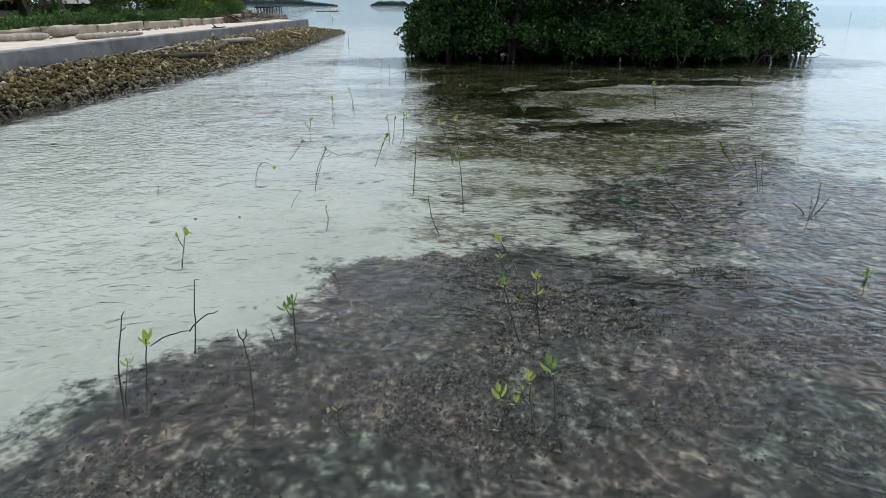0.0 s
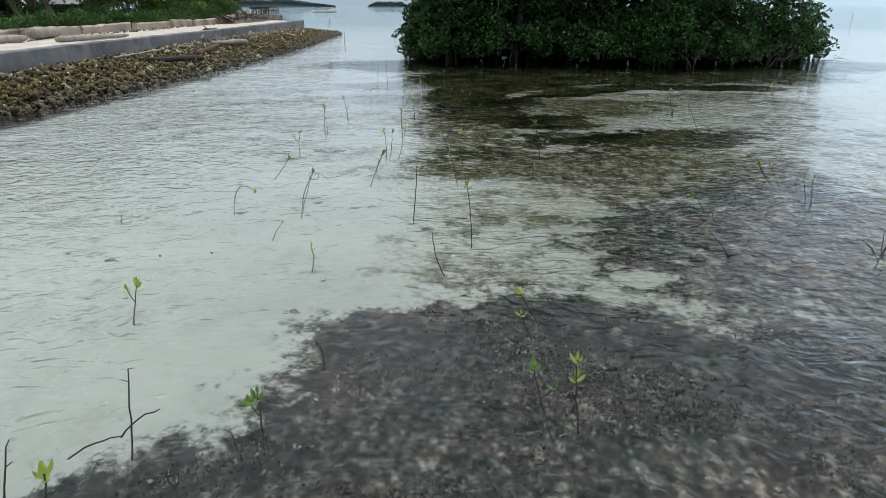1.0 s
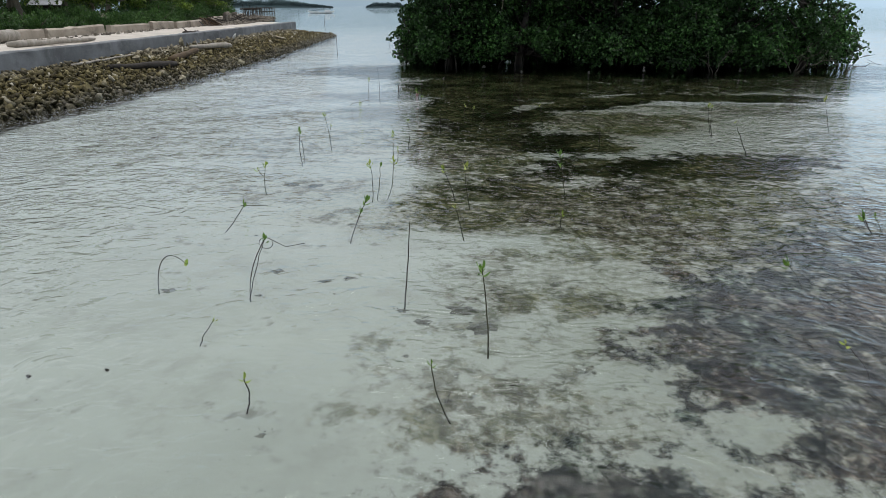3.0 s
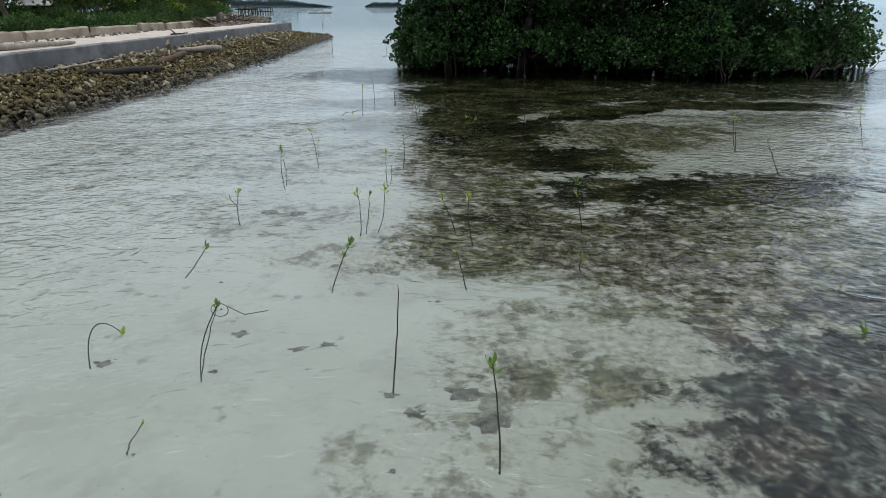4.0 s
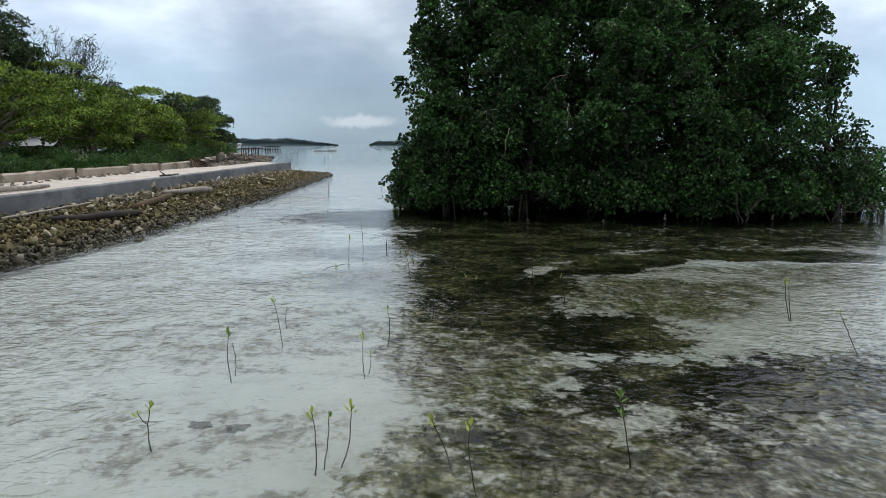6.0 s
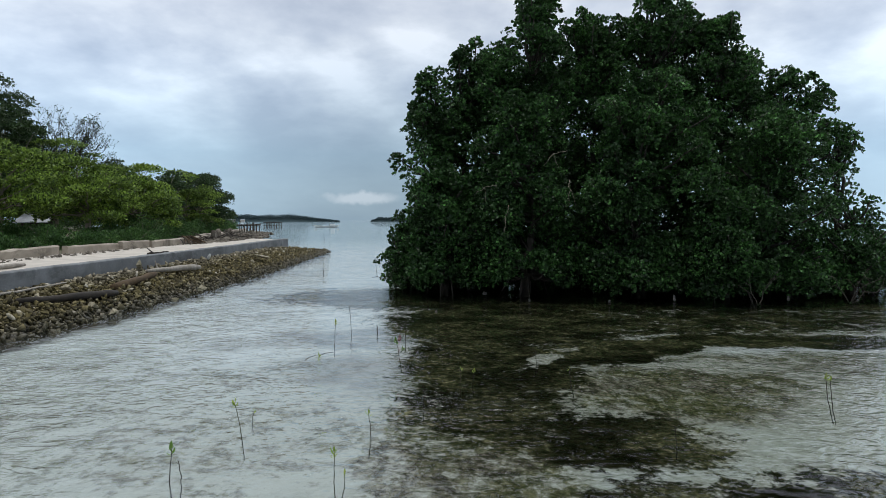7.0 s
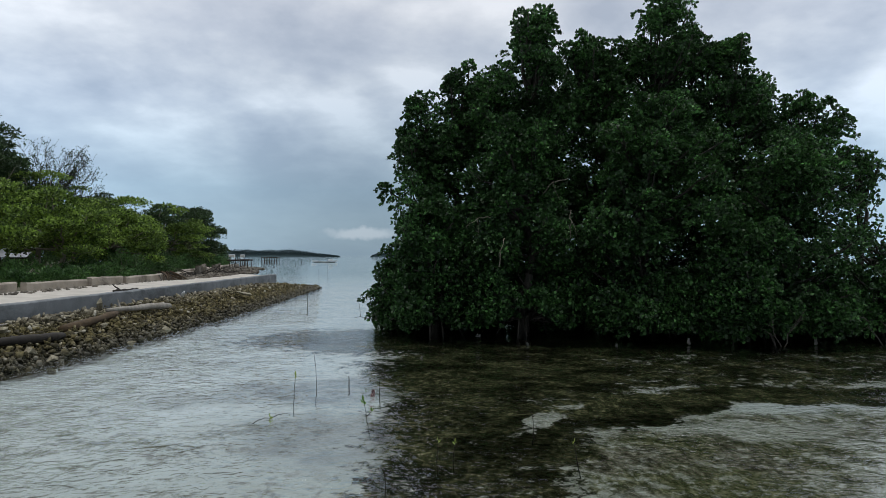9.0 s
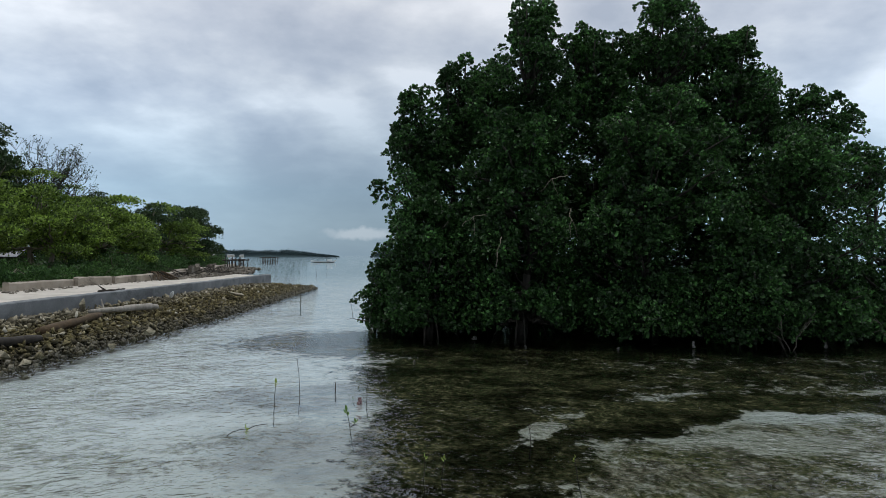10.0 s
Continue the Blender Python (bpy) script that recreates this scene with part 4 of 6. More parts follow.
def mangrove(x, y, h, r, seed, rosettes=3000, low=0.15, label="tall dark-green mangrove tree standing in shallow water", twigs=(), airy=1.0):
    rnd, rng = random.Random(seed), np.random.default_rng(seed)
    top = thing("mangrove_tree", label, "mangrove", (x, y, 0), "mangroves in the water")
    # clumps of foliage over an uneven haystack that reaches down to the water
    spots = []
    count = int(8 + 4.4 * r * h / 2)
    for k in range(count):
        z = low + (h - low - 0.5) * rnd.random() ** 1.25
        wide = r * max(0.04, 1 - (z / h) ** 2.6) ** 0.6 * (0.70 + 0.30 * min(1.0, z / 3.0))
        cr = rnd.uniform(0.46, 1.0) * min(1.0, 0.5 + r / 5) * (1.0 - 0.58 * z / h)
        w, u = rnd.uniform(0, 6.283), rnd.uniform(0.55, 1.0)
        q = max(0.1, wide - cr * 0.45) * u
        spots.append((Vector((math.cos(w) * q, math.sin(w) * q, max(z, cr * 0.55))), cr))
    for k in range(16):
        drop = rnd.random()
        spots.append((Vector((rnd.uniform(-1.5, 1.5) * (0.10 + 0.62 * drop) * min(1.0, r / 2), rnd.uniform(-1.5, 1.5) * (0.10 + 0.62 * drop) * min(1.0, r / 2), max(0.15, h - 0.3 - 2.4 * drop))), rnd.uniform(0.22, 0.36) + 0.24 * drop))
    # the skirt near the water, and a dense core that no light comes through
    for k in range(int(r * 11)):
        w, cr = rnd.uniform(0, 6.283), rnd.uniform(0.3, 0.5)
        q = r * rnd.uniform(0.42, 0.74)
        spots.append((Vector((math.cos(w) * q, math.sin(w) * q, rnd.uniform(0.25, 1.1))), cr))
    for k in range(int(r * 8)):
        w, q = rnd.uniform(0, 6.283), r * rnd.uniform(0.0, 0.6)
        spots.append((Vector((math.cos(w) * q, math.sin(w) * q, rnd.uniform(0.25, 1.5))), rnd.uniform(0.4, 0.65)))
    for k in range(int(r * h * 0.9)):
        z = rnd.uniform(0.25, 0.8) * h
        q = r * math.sqrt(max(0.04, 1 - (z / h) ** 2.3)) * rnd.uniform(0.0, 0.5)
        w = rnd.uniform(0, 6.283)
        spots.append((Vector((math.cos(w) * q, math.sin(w) * q, z)), rnd.uniform(0.5, 0.8)))
    # the trees behind close the gap over the water
    if y > 30.5:
        for k in range(int(r * 12)):
            w, q = rnd.uniform(0, 6.283), r * rnd.uniform(0.0, 0.9)
            spots.append((Vector((math.cos(w) * q, math.sin(w) * q, rnd.uniform(0.05, 0.4))), rnd.uniform(0.3, 0.45)))
        rosettes = int(rosettes * 1.15)
    spots = [(p, c * (airy if p.z > 0.9 else 1.0)) for p, c in spots]
    # leafy shoots that stand out of the crown
    for p, c in list(spots):
        if math.hypot(p.x, p.y) > r * 0.35 or p.z > h * 0.7:
            way = Vector((p.x, p.y, 0)).normalized() * rnd.uniform(0.1, 1.0) + Vector((rnd.gauss(0, 0.4), rnd.gauss(0, 0.4), rnd.uniform(0.1, 1.3)))
            spots.append((p + way.normalized() * (c + rnd.uniform(0.02, 0.22)), rnd.uniform(0.13, 0.22)))
            if p.z > h * 0.45:
                way = Vector((p.x, p.y, 0)).normalized() * rnd.uniform(0.0, 0.7) + Vector((rnd.gauss(0, 0.5), rnd.gauss(0, 0.5), rnd.uniform(0.5, 1.4)))
                spots.append((p + way.normalized() * (c + rnd.uniform(0.0, 0.3)), rnd.uniform(0.12, 0.2)))
    # trunk, limbs and prop roots
    g = Geo()
    fork = Vector((rnd.uniform(-0.3, 0.3), rnd.uniform(-0.3, 0.3), h * 0.28))
    limb(g, (0, 0, -0.4), fork, 0.16 + h * 0.008, 0.12, rnd, sides=8)
    limb(g, fork, (fork.x * 1.5, fork.y, h * 0.86), 0.11, 0.03, rnd)
    part("trunk", g, ROOTWOOD, top, smooth=True)
    for p, cr in spots[::4]:
        g = Geo()
        start = Vector((fork.x, fork.y, max(0.6, min(h * 0.7, p.z - 0.25 * math.hypot(p.x, p.y) - 0.4))))
        limb(g, start, p, 0.06, 0.018, rnd, -0.15)
        part("limb", g, ROOTWOOD, top, smooth=True)
    for k in range(6):
        w = 6.283 * k / 6 + rnd.uniform(-0.4, 0.4)
        q = rnd.uniform(0.7, 1.5) * min(1.0, r / 1.7)
        g = Geo()
        limb(g, (0, 0, rnd.uniform(0.6, 1.3) * min(1.0, h / 3.0)), (math.cos(w) * q, math.sin(w) * q, -0.35), 0.04, 0.025, rnd, 0.3)
        part("prop_root", g, ROOTWOOD, top, smooth=True)
    for tx, tz, ex, ez in twigs:
        g = Geo()
        pts = limb(g, (tx - x, -r + 0.35, tz), (ex - x, -r - 0.05, ez), 0.012, 0.005, rnd, 0.12, 7, 5)
        limb(g, pts[4], pts[4] + Vector((rnd.uniform(-0.3, 0.3), 0, -0.5)), 0.007, 0.004, rnd, 0.0, 4, 4)
        part("bare_twig", g, BARK, top, "pale bare hanging twig", smooth=True)
    # rosettes of leaves
    weight = np.array([c ** 1.6 * (0.75 + 0.6 * p.z / h) * (1.6 if airy < 0.7 and p.z < 0.9 else 1.0) for p, c in spots])
    pick = rng.choice(len(spots), size=rosettes, p=weight / weight.sum())
    c = np.array([tuple(p) for p, _ in spots])[pick]
    cr = np.array([q for _, q in spots])[pick][:, None]
    d = sphere_dirs(rng, rosettes)
    d[:, 2] = np.where((rng.random(rosettes) < 0.72) & (c[:, 2] > 1.2), np.abs(d[:, 2]), d[:, 2])
    rad = cr * (0.66 + 0.34 * rng.random((rosettes, 1)) ** 0.7 + np.minimum(0.08 * rng.exponential(1.0, (rosettes, 1)), 0.25))
    roots = c + d * rad * [1.0, 1.0, 0.85]
    # the skirt of the crown hangs unevenly over the water, with a dark hollow at one place
    wx = roots[:, 0] + x
    skirt = 0.16 + 0.10 * np.sin(wx * 1.9 + 1.0) + 0.07 * np.sin(wx * 4.3) + 0.55 * np.exp(-(((wx - 3.0) / 0.9) ** 2)) + 0.12 * rng.random(rosettes)
    keep = roots[:, 2] > skirt * (1.0 if y < 30.5 else 0.15)
    roots, d, c = roots[keep], d[keep], c[keep]
    outward = d + 0.5 * unit(c - np.array([0, 0, h * 0.4])) + [0, 0, 0.35]
    v, q = leaf_cloud(rng, roots, outward, 0.102, 5, 0.78, 0.95, simple=True)
    part("crown", fast_mesh("crown", v, q), MANGROVE, top)
    return top


mangrove(-0.1, 31.4, 7.9, 1.8, 101, 8200, airy=0.9)
mangrove(1.4, 31.9, 9.2, 2.0, 102, 9800, airy=0.9)
mangrove(3.7, 31.6, 11.0, 2.3, 103, 12600)
mangrove(5.7, 32.4, 10.3, 2.2, 104, 9900)
mangrove(8.2, 31.7, 11.4, 2.5, 105, 14000)
mangrove(10.6, 31.8, 10.1, 2.2, 106, 9800, airy=0.95)
mangrove(13.0, 31.4, 8.1, 2.2, 107, 7200, airy=0.85)
mangrove(14.8, 31.2, 6.0, 1.5, 108, 2300, airy=0.66)
mangrove(3.0, 29.7, 6.6, 2.4, 109, 11272, twigs=((4.1, 4.6, 3.3, 4.1), (4.2, 3.7, 4.1, 2.9), (1.9, 3.5, 1.2, 3.2), (2.3, 2.9, 2.1, 2.1)))
mangrove(7.0, 29.2, 7.4, 2.8, 110, 13977)
mangrove(11.0, 28.9, 6.2, 2.7, 111, 11722)
mangrove(14.0, 29.0, 3.4, 1.9, 112, 2600, airy=0.62)
mangrove(0.35, 29.7, 4.4, 1.65, 113, 7000)
mangrove(9.2, 27.8, 3.0, 1.5, 117, 4959)
mangrove(15.9, 30.5, 2.4, 1.1, 118, 1100, airy=0.66)
mangrove(-0.5, 31.2, 2.4, 1.15, 119, 2700)
mangrove(-1.0, 30.6, 1.05, 0.7, 125, 1000, airy=0.7)
mangrove(5.0, 36.2, 9.4, 3.0, 114, 6500)
mangrove(10.0, 36.0, 8.6, 3.0, 115, 6500)
mangrove(1.0, 34.6, 5.0, 2.2, 120, 3600)
mangrove(2.6, 32.8, 9.7, 1.8, 121, 5400, airy=0.95)
mangrove(6.9, 32.8, 10.2, 1.7, 122, 5000, airy=0.95)
mangrove(9.6, 32.6, 10.5, 1.8, 123, 5600, airy=0.95)
mangrove(11.9, 32.4, 9.0, 1.8, 124, 5000, airy=0.95)

# ---- shore trees and shrubs ----


def shore_tree(x, y, h, r, seed, leafmat, leaves=2600, size=0.2, flat=0.45, trunk=0.14, name="shore_tree", label="green broad-leaved tree behind the beach", base=1.2, under=0.14):
    rnd, rng = random.Random(seed), np.random.default_rng(seed)
    top = thing(name, label, "tree", (x, y, base), "trees along the shore")
    g = Geo()
    fork = Vector((rnd.uniform(-0.4, 0.4), rnd.uniform(-0.4, 0.4), h * 0.32))
    limb(g, (0, 0, -0.2), fork, trunk, trunk * 0.75, rnd, sides=8)
    part("trunk", g, BARK, top, smooth=True)
    spots = []
    for k in range(int(14 + r * 9)):
        w, u = rnd.uniform(0, 6.283), math.sqrt(rnd.random())
        cr = rnd.uniform(0.22, 0.46) * r ** 0.7
        z = h * under + (h * (1 - under) - cr * flat) * rnd.uniform(0.03, 1.0) * math.sqrt(max(0.05, 1 - 0.75 * u * u))
        spots.append((Vector((math.cos(w) * r * u * 0.88, math.sin(w) * r * u * 0.88, z)), cr))
    for p, cr in spots[::2]:
        g = Geo()
        limb(g, fork, p, trunk * 0.5, 0.02, rnd, -0.1)
        part("limb", g, BARK, top, smooth=True)
    n = int(leaves * 0.8)
    weight = np.array([c * c for _, c in spots])
    pick = rng.choice(len(spots), size=n, p=weight / weight.sum())
    c = np.array([tuple(p) for p, _ in spots])[pick]
    cr = np.array([q for _, q in spots])[pick][:, None]
    d = sphere_dirs(rng, n)
    d[:, 2] = np.where(rng.random(n) < 0.88, np.abs(d[:, 2]), d[:, 2])
    roots = c + d * cr * (0.45 + 0.65 * rng.random((n, 1)) ** 0.7) * [1.15, 1.15, flat]
    v, q = leaf_cloud(rng, roots, d + [0, 0, 0.6], size * 0.74, 4, 0.52, 1.0, simple=True)
    part("crown", fast_mesh("crown", v, q), leafmat, top)
    return top


def shrub(x, y, h, r, seed, leaves=4200):
    rnd, rng = random.Random(seed), np.random.default_rng(seed)
    top = thing("shrub", "dense low green shrub behind the broken wall", "shrub", (x, y, 1.15), "shrubs along the wall")
    for k in range(5):
        g = Geo()
        w = rnd.uniform(0, 6.283)
        limb(g, (0, 0, -0.1), (math.cos(w) * r * 0.6, math.sin(w) * r * 0.6, h * rnd.uniform(0.5, 0.9)), 0.03, 0.008, rnd, n=3, sides=5)
        part("stem", g, BARK, top)
    n = leaves // 5
    d = sphere_dirs(rng, n)
    d[:, 2] = np.abs(d[:, 2])
    lump = 0.75 + 0.3 * np.sin(d[:, :1] * 5 + seed) * np.sin(d[:, 1:2] * 6 + d[:, 2:] * 4)
    roots = d * lump * (0.55 + 0.45 * rng.random((n, 1)) ** 0.5) * [r, r, h]
    v, q = leaf_cloud(rng, roots, d + [0, 0, 0.8], 0.115, 4, 0.42, 0.9, simple=True)
    part("foliage", fast_mesh("foliage", v, q), SHRUB, top)
    return top


def build_shore_green():
    rnd = random.Random(77)
    k = 0
    y = 22.0
    while y < 98:
        k += 1
        x = -15.6 - max(0.0, y - 40) * 0.235 + rnd.uniform(-0.5, 0.2)
        shrub(x, y, rnd.uniform(0.5, 0.95) if y < 44 else rnd.uniform(1.1, 1.8), rnd.uniform(1.1, 1.6), 300 + k)
        if y > 34 and k % 2:
            shrub(x - 2.2, y + 0.8, rnd.uniform(0.8, 1.2) if y < 46 else rnd.uniform(1.6, 2.4), rnd.uniform(1.3, 1.8), 400 + k)
        y += rnd.uniform(1.3, 2.0) * (1 + max(0, y - 45) / 50)


build_shore_green()
for k in range(11):
    shrub(-37.0 - 1.4 * (k % 2), 38.0 + 4.6 * k, 3.4 + 0.5 * (k % 3), 3.0, 460 + k, 5000)
for k in range(6):
    shore_tree(-42.0 - 1.5 * (k % 2), 46.0 + 8.0 * k, 6.5, 4.4, 230 + k, SHADY, 6000, 0.3, 0.6, under=0.02, label="dark dense tree far behind the beach")
for k in range(7):
    shrub(-23.6 - 0.75 * k, 46.5 + 0.9 * (k % 3), 1.05 + 0.12 * (k % 2), 1.5, 480 + k, 5000)
shore_tree(-20.5, 37.0, 5.2, 3.0, 201, BRIGHT, 7980, under=0.24)
shore_tree(-19.5, 43.0, 4.7, 2.8, 202, BRIGHT, 7980, under=0.24)
shore_tree(-20.0, 49.0, 4.9, 2.9, 203, BRIGHT, 7980)
shore_tree(-22.5, 54.0, 5.8, 3.2, 204, BRIGHT, 7980)
shore_tree(-22.5, 60.0, 5.4, 2.9, 205, SHADY, 7600)
shore_tree(-23.0, 65.0, 6.0, 3.2, 206, BRIGHT, 7980)
shore_tree(-24.3, 72.0, 6.0, 3.3, 207, SHADY, 7600)
shore_tree(-26.2, 79.0, 7.4, 3.5, 208, SHADY, 8740, 0.24, 0.8, name="shore_tree", label="dark round-crowned tree at the end of the shore")
shore_tree(-25.0, 41.0, 6.3, 3.3, 209, SHADY, 7980, under=0.36)
shore_tree(-27.5, 47.0, 6.7, 3.4, 210, BRIGHT, 7980, under=0.24)
shore_tree(-29.0, 56.0, 7.6, 3.6, 211, BRIGHT, 7980)
shore_tree(-31.0, 64.0, 7.8, 3.6, 212, BRIGHT, 7980)
shore_tree(-33.5, 73.0, 8.3, 3.8, 213, SHADY, 7980)
shore_tree(-36.0, 58.0, 13.7, 5.8, 214, SHADY, 21000, 0.24, 0.7, 0.3, label="tall dark spreading tree behind the huts")
shore_tree(-31.8, 54.0, 11.5, 3.7, 215, SHADY, 11500, 0.24, 0.7, 0.3, label="tall dark spreading tree behind the huts")
shore_tree(-31.5, 43.5, 8.4, 3.6, 216, SHADY, 7980, under=0.24)


def bare_tree(x, y, h, seed):
    rnd, rng = random.Random(seed), np.random.default_rng(seed)
    top = thing("bare_tree", "half-bare tree with fine spreading twigs", "tree", (x, y, 1.2), "trees along the shore")
    g = Geo()
    fork = Vector((0, 0, h * 0.42))
    limb(g, (0, 0, -0.2), fork, 0.22, 0.16, rnd, sides=8)
    part("trunk", g, BARK, top, smooth=True)
    tips = []
    for k in range(44):
        g = Geo()
        w, up = rnd.uniform(0, 6.283), rnd.uniform(0.3, 1.0)
        end = fork + Vector((math.cos(w) * h * 0.46 * (1.15 - 0.5 * up), math.sin(w) * h * 0.46 * (1.15 - 0.5 * up), h * 0.54 * up))
        pts = limb(g, fork, end, 0.055, 0.012, rnd, 0.3, 6)
        run = (end - fork).normalized()
        for i in range(2, 7):
            for _ in range(4):
                d = (run + Vector((rnd.gauss(0, 0.55), rnd.gauss(0, 0.55), rnd.gauss(0.35, 0.4)))).normalized() * rnd.uniform(0.5, 1.1)
                sub = limb(g, pts[i], pts[i] + d, 0.014, 0.006, rnd, 0.08, 4, 4)
                tips.append(sub[-1])
                for _ in range(3):
                    e = (d.normalized() + Vector((rnd.gauss(0, 0.45), rnd.gauss(0, 0.45), rnd.gauss(0.3, 0.4)))).normalized() * rnd.uniform(0.25, 0.6)
                    a = sub[1 + rnd.randrange(4)]
                    g.tube([a, a + e * 0.5 + Vector((0, 0, 0.03)), a + e], [0.008, 0.007, 0.005], 3)
                    tips.append(a + e)
        part("limb", g, ROOTWOOD, top)
    t = np.array([tuple(p) for p in tips])
    v, q = leaf_cloud(rng, t, rng.normal(size=t.shape), 0.12, 2, 0.45)
    part("leaves", fast_mesh("leaves", v, q), SHADY, top)


bare_tree(-33.2, 63.0, 9.9, 31)

# ---- huts ----

TIN = plain_material("pale_sheet_metal", (0.24, 0.25, 0.27), (0.40, 0.42, 0.44), 3.0, 0.5)
BLOCK = plain_material("grey_block_wall", (0.2, 0.19, 0.17), (0.34, 0.33, 0.3), 2.0, 0.9)
DARKWOOD = plain_material("dark_boards", (0.03, 0.025, 0.02), (0.07, 0.06, 0.05), 3.0, 0.9)


def hut(x, y, wide, deep, eave, turn, label):
    top = thing("hut", label, "hut", (x, y, 1.2), "huts among the trees")
    top.rotation_euler = (0, 0, radians(turn))
    part("wall", Geo().box(-wide / 2, -deep / 2, -0.1, wide / 2, deep / 2, eave * 0.42), BLOCK, top, "grey block half wall")
    part("back_wall", Geo().box(-wide / 2 + 0.1, deep / 2 - 0.3, eave * 0.42, wide / 2 - 0.1, deep / 2 - 0.2, eave), DARKWOOD, top, "dark board wall")
    for sx in (-1, 1):
        for sy in (-1, 1):
            part("post", Geo().box(sx * (wide / 2 - 0.12) - 0.06, sy * (deep / 2 - 0.12) - 0.06, eave * 0.42, sx * (wide / 2 - 0.12) + 0.06, sy * (deep / 2 - 0.12) + 0.06, eave), DARKWOOD, top)
    g = Geo()
    n = 40
    for i in range(n):
        x0, x1 = -wide / 2 - 0.3 + (wide + 0.6) * i / n, -wide / 2 - 0.3 + (wide + 0.6) * (i + 1) / n
        lift = 0.02 * (i % 2)
        v = [(x0, -deep / 2 - 0.4, eave - 0.05 + lift), (x1, -deep / 2 - 0.4, eave - 0.05 + 0.02 - lift), (x1, deep / 2 + 0.2, eave + 0.75 + 0.02 - lift), (x0, deep / 2 + 0.2, eave + 0.75 + lift)]
        g.add(v + [(a, b, c - 0.03) for a, b, c in v], [(0, 1, 2, 3), (7, 6, 5, 4), (0, 4, 5, 1), (2, 6, 7, 3)])
    part("roof", g, TIN, top, "pale corrugated sheet roof")


hut(-36.9, 53.6, 5.0, 3.5, 1.3, 20, "open hut with a pale sheet roof and dark inside")
hut(-28.0, 52.4, 1.6, 1.6, 1.1, 10, "small hut with a pale sheet roof behind the shrubs")

# ---- far things ----


def stilt_platform(x, y, z, w, d, h, label, seed, roofed=True):
    rnd = random.Random(seed)
    top = thing("stilt_platform", label, "platform", (x, y, z))
    n = max(4, int(w / 0.6)) if roofed else 3
    for i in range(n):
        for j in (0, 1):
            px, py = -w / 2 + w * i / (n - 1), -d / 2 + d * j
            part("post", Geo().tube([(px, py, -0.6), (px + rnd.uniform(-0.1, 0.1), py, h * rnd.uniform(0.85, 1.1))], [0.1, 0.09] if roofed else [0.05, 0.04], 6), DARKWOOD, top)
    for j in (0, 1):
        part("beam", Geo().tube([(-w / 2 - 0.2, -d / 2 + d * j, h * 0.8), (w / 2 + 0.2, -d / 2 + d * j, h * 0.84)], [0.06, 0.06], 6), DARKWOOD, top)
    for k in range(n // 2):
        px = rnd.uniform(-w / 2, w / 2)
        part("brace", Geo().tube([(px, -d / 2, 0.0), (px + rnd.uniform(-0.8, 0.8), -d / 2, h * 0.8)], [0.05, 0.05], 5), DARKWOOD, top)
    if roofed:
        part("catwalk", Geo().box(-w / 2 - 0.1, -d / 2 - 0.05, h * 0.3, w / 2 + 0.1, d / 2, h * 0.4), DARKWOOD, top)
        part("deck", Geo().box(-w / 2 - 0.2, -d / 2 - 0.1, h * 0.86, w / 2 + 0.2, d / 2 + 0.1, h * 0.93), DARKWOOD, top)


stilt_platform(-50.2, 200.0, 0.0, 4.4, 3.2, 1.9, "dark wooden stilt platform standing in the sea", 1)
stilt_platform(-17.4, 66.0, 0.9, 1.3, 1.0, 1.3, "dark broken post frame on the far beach", 2, False)
stilt_platform(-19.4, 74.0, 0.9, 1.2, 1.0, 1.2, "dark broken post frame on the far beach", 3, False)


BOATWHITE = plain_material("white_boat_paint", (0.72, 0.72, 0.72), (0.85, 0.85, 0.85), 2.0, 0.5)


def outrigger_boat(x, y, turn):
    top = thing("outrigger_boat", "pale slender outrigger boat moored offshore", "boat", (x, y, 0))
    top.rotation_euler = (0, 0, radians(turn))
    g = Geo()
    n = 12
    v = []
    for i in range(n + 1):
        u = i / n * 2 - 1
        w, lift = 0.45 * math.sqrt(max(0.02, 1 - u * u)), 0.35 * u * u
        for a, b in ((-w, 0.55 + lift), (-w * 0.5, 0.0 + lift), (w * 0.5, 0.0 + lift), (w, 0.55 + lift)):
            v.append((u * 4.2, a, b - 0.1))
    f = [(i * 4 + k, i * 4 + k + 1, (i + 1) * 4 + k + 1, (i + 1) * 4 + k) for i in range(n) for k in range(3)]
    f += [(i * 4 + 3, i * 4, (i + 1) * 4, (i + 1) * 4 + 3) for i in range(n)]
    part("hull", g.add(v, f), BOATWHITE, top, "white painted hull")
    part("keel", Geo().box(-3.4, -0.3, -0.12, 3.4, 0.3, 0.16), DARKWOOD, top)
    for s in (-1, 1):
        part("float", Geo().tube([(-3.4, s * 2, 0.05), (0, s * 2.05, 0.03), (3.4, s * 2, 0.1)], [0.07, 0.08, 0.06], 6), DARKWOOD, top)
    for u in (-1.6, 1.6):
        part("boom", Geo().tube([(u, -2, 0.1), (u, 0, 0.6), (u, 2, 0.1)], [0.05, 0.05, 0.05], 6), DARKWOOD, top)
    part("cabin", Geo().box(1.2, -0.35, 0.4, 2.8, 0.35, 1.05), BOATWHITE, top)
    part("mast", Geo().tube([(1.0, 0, 0.4), (1.0, 0, 2.2)], [0.06, 0.04], 6), DARKWOOD, top)


outrigger_boat(-38.0, 222.0, 4)

# blue-grey haze of distance is mixed into this leaf colour
ISLAND = leaf_material("hazy_wooded_coast", (0.052, 0.082, 0.090), (0.080, 0.120, 0.126), 0.9, 0.0)


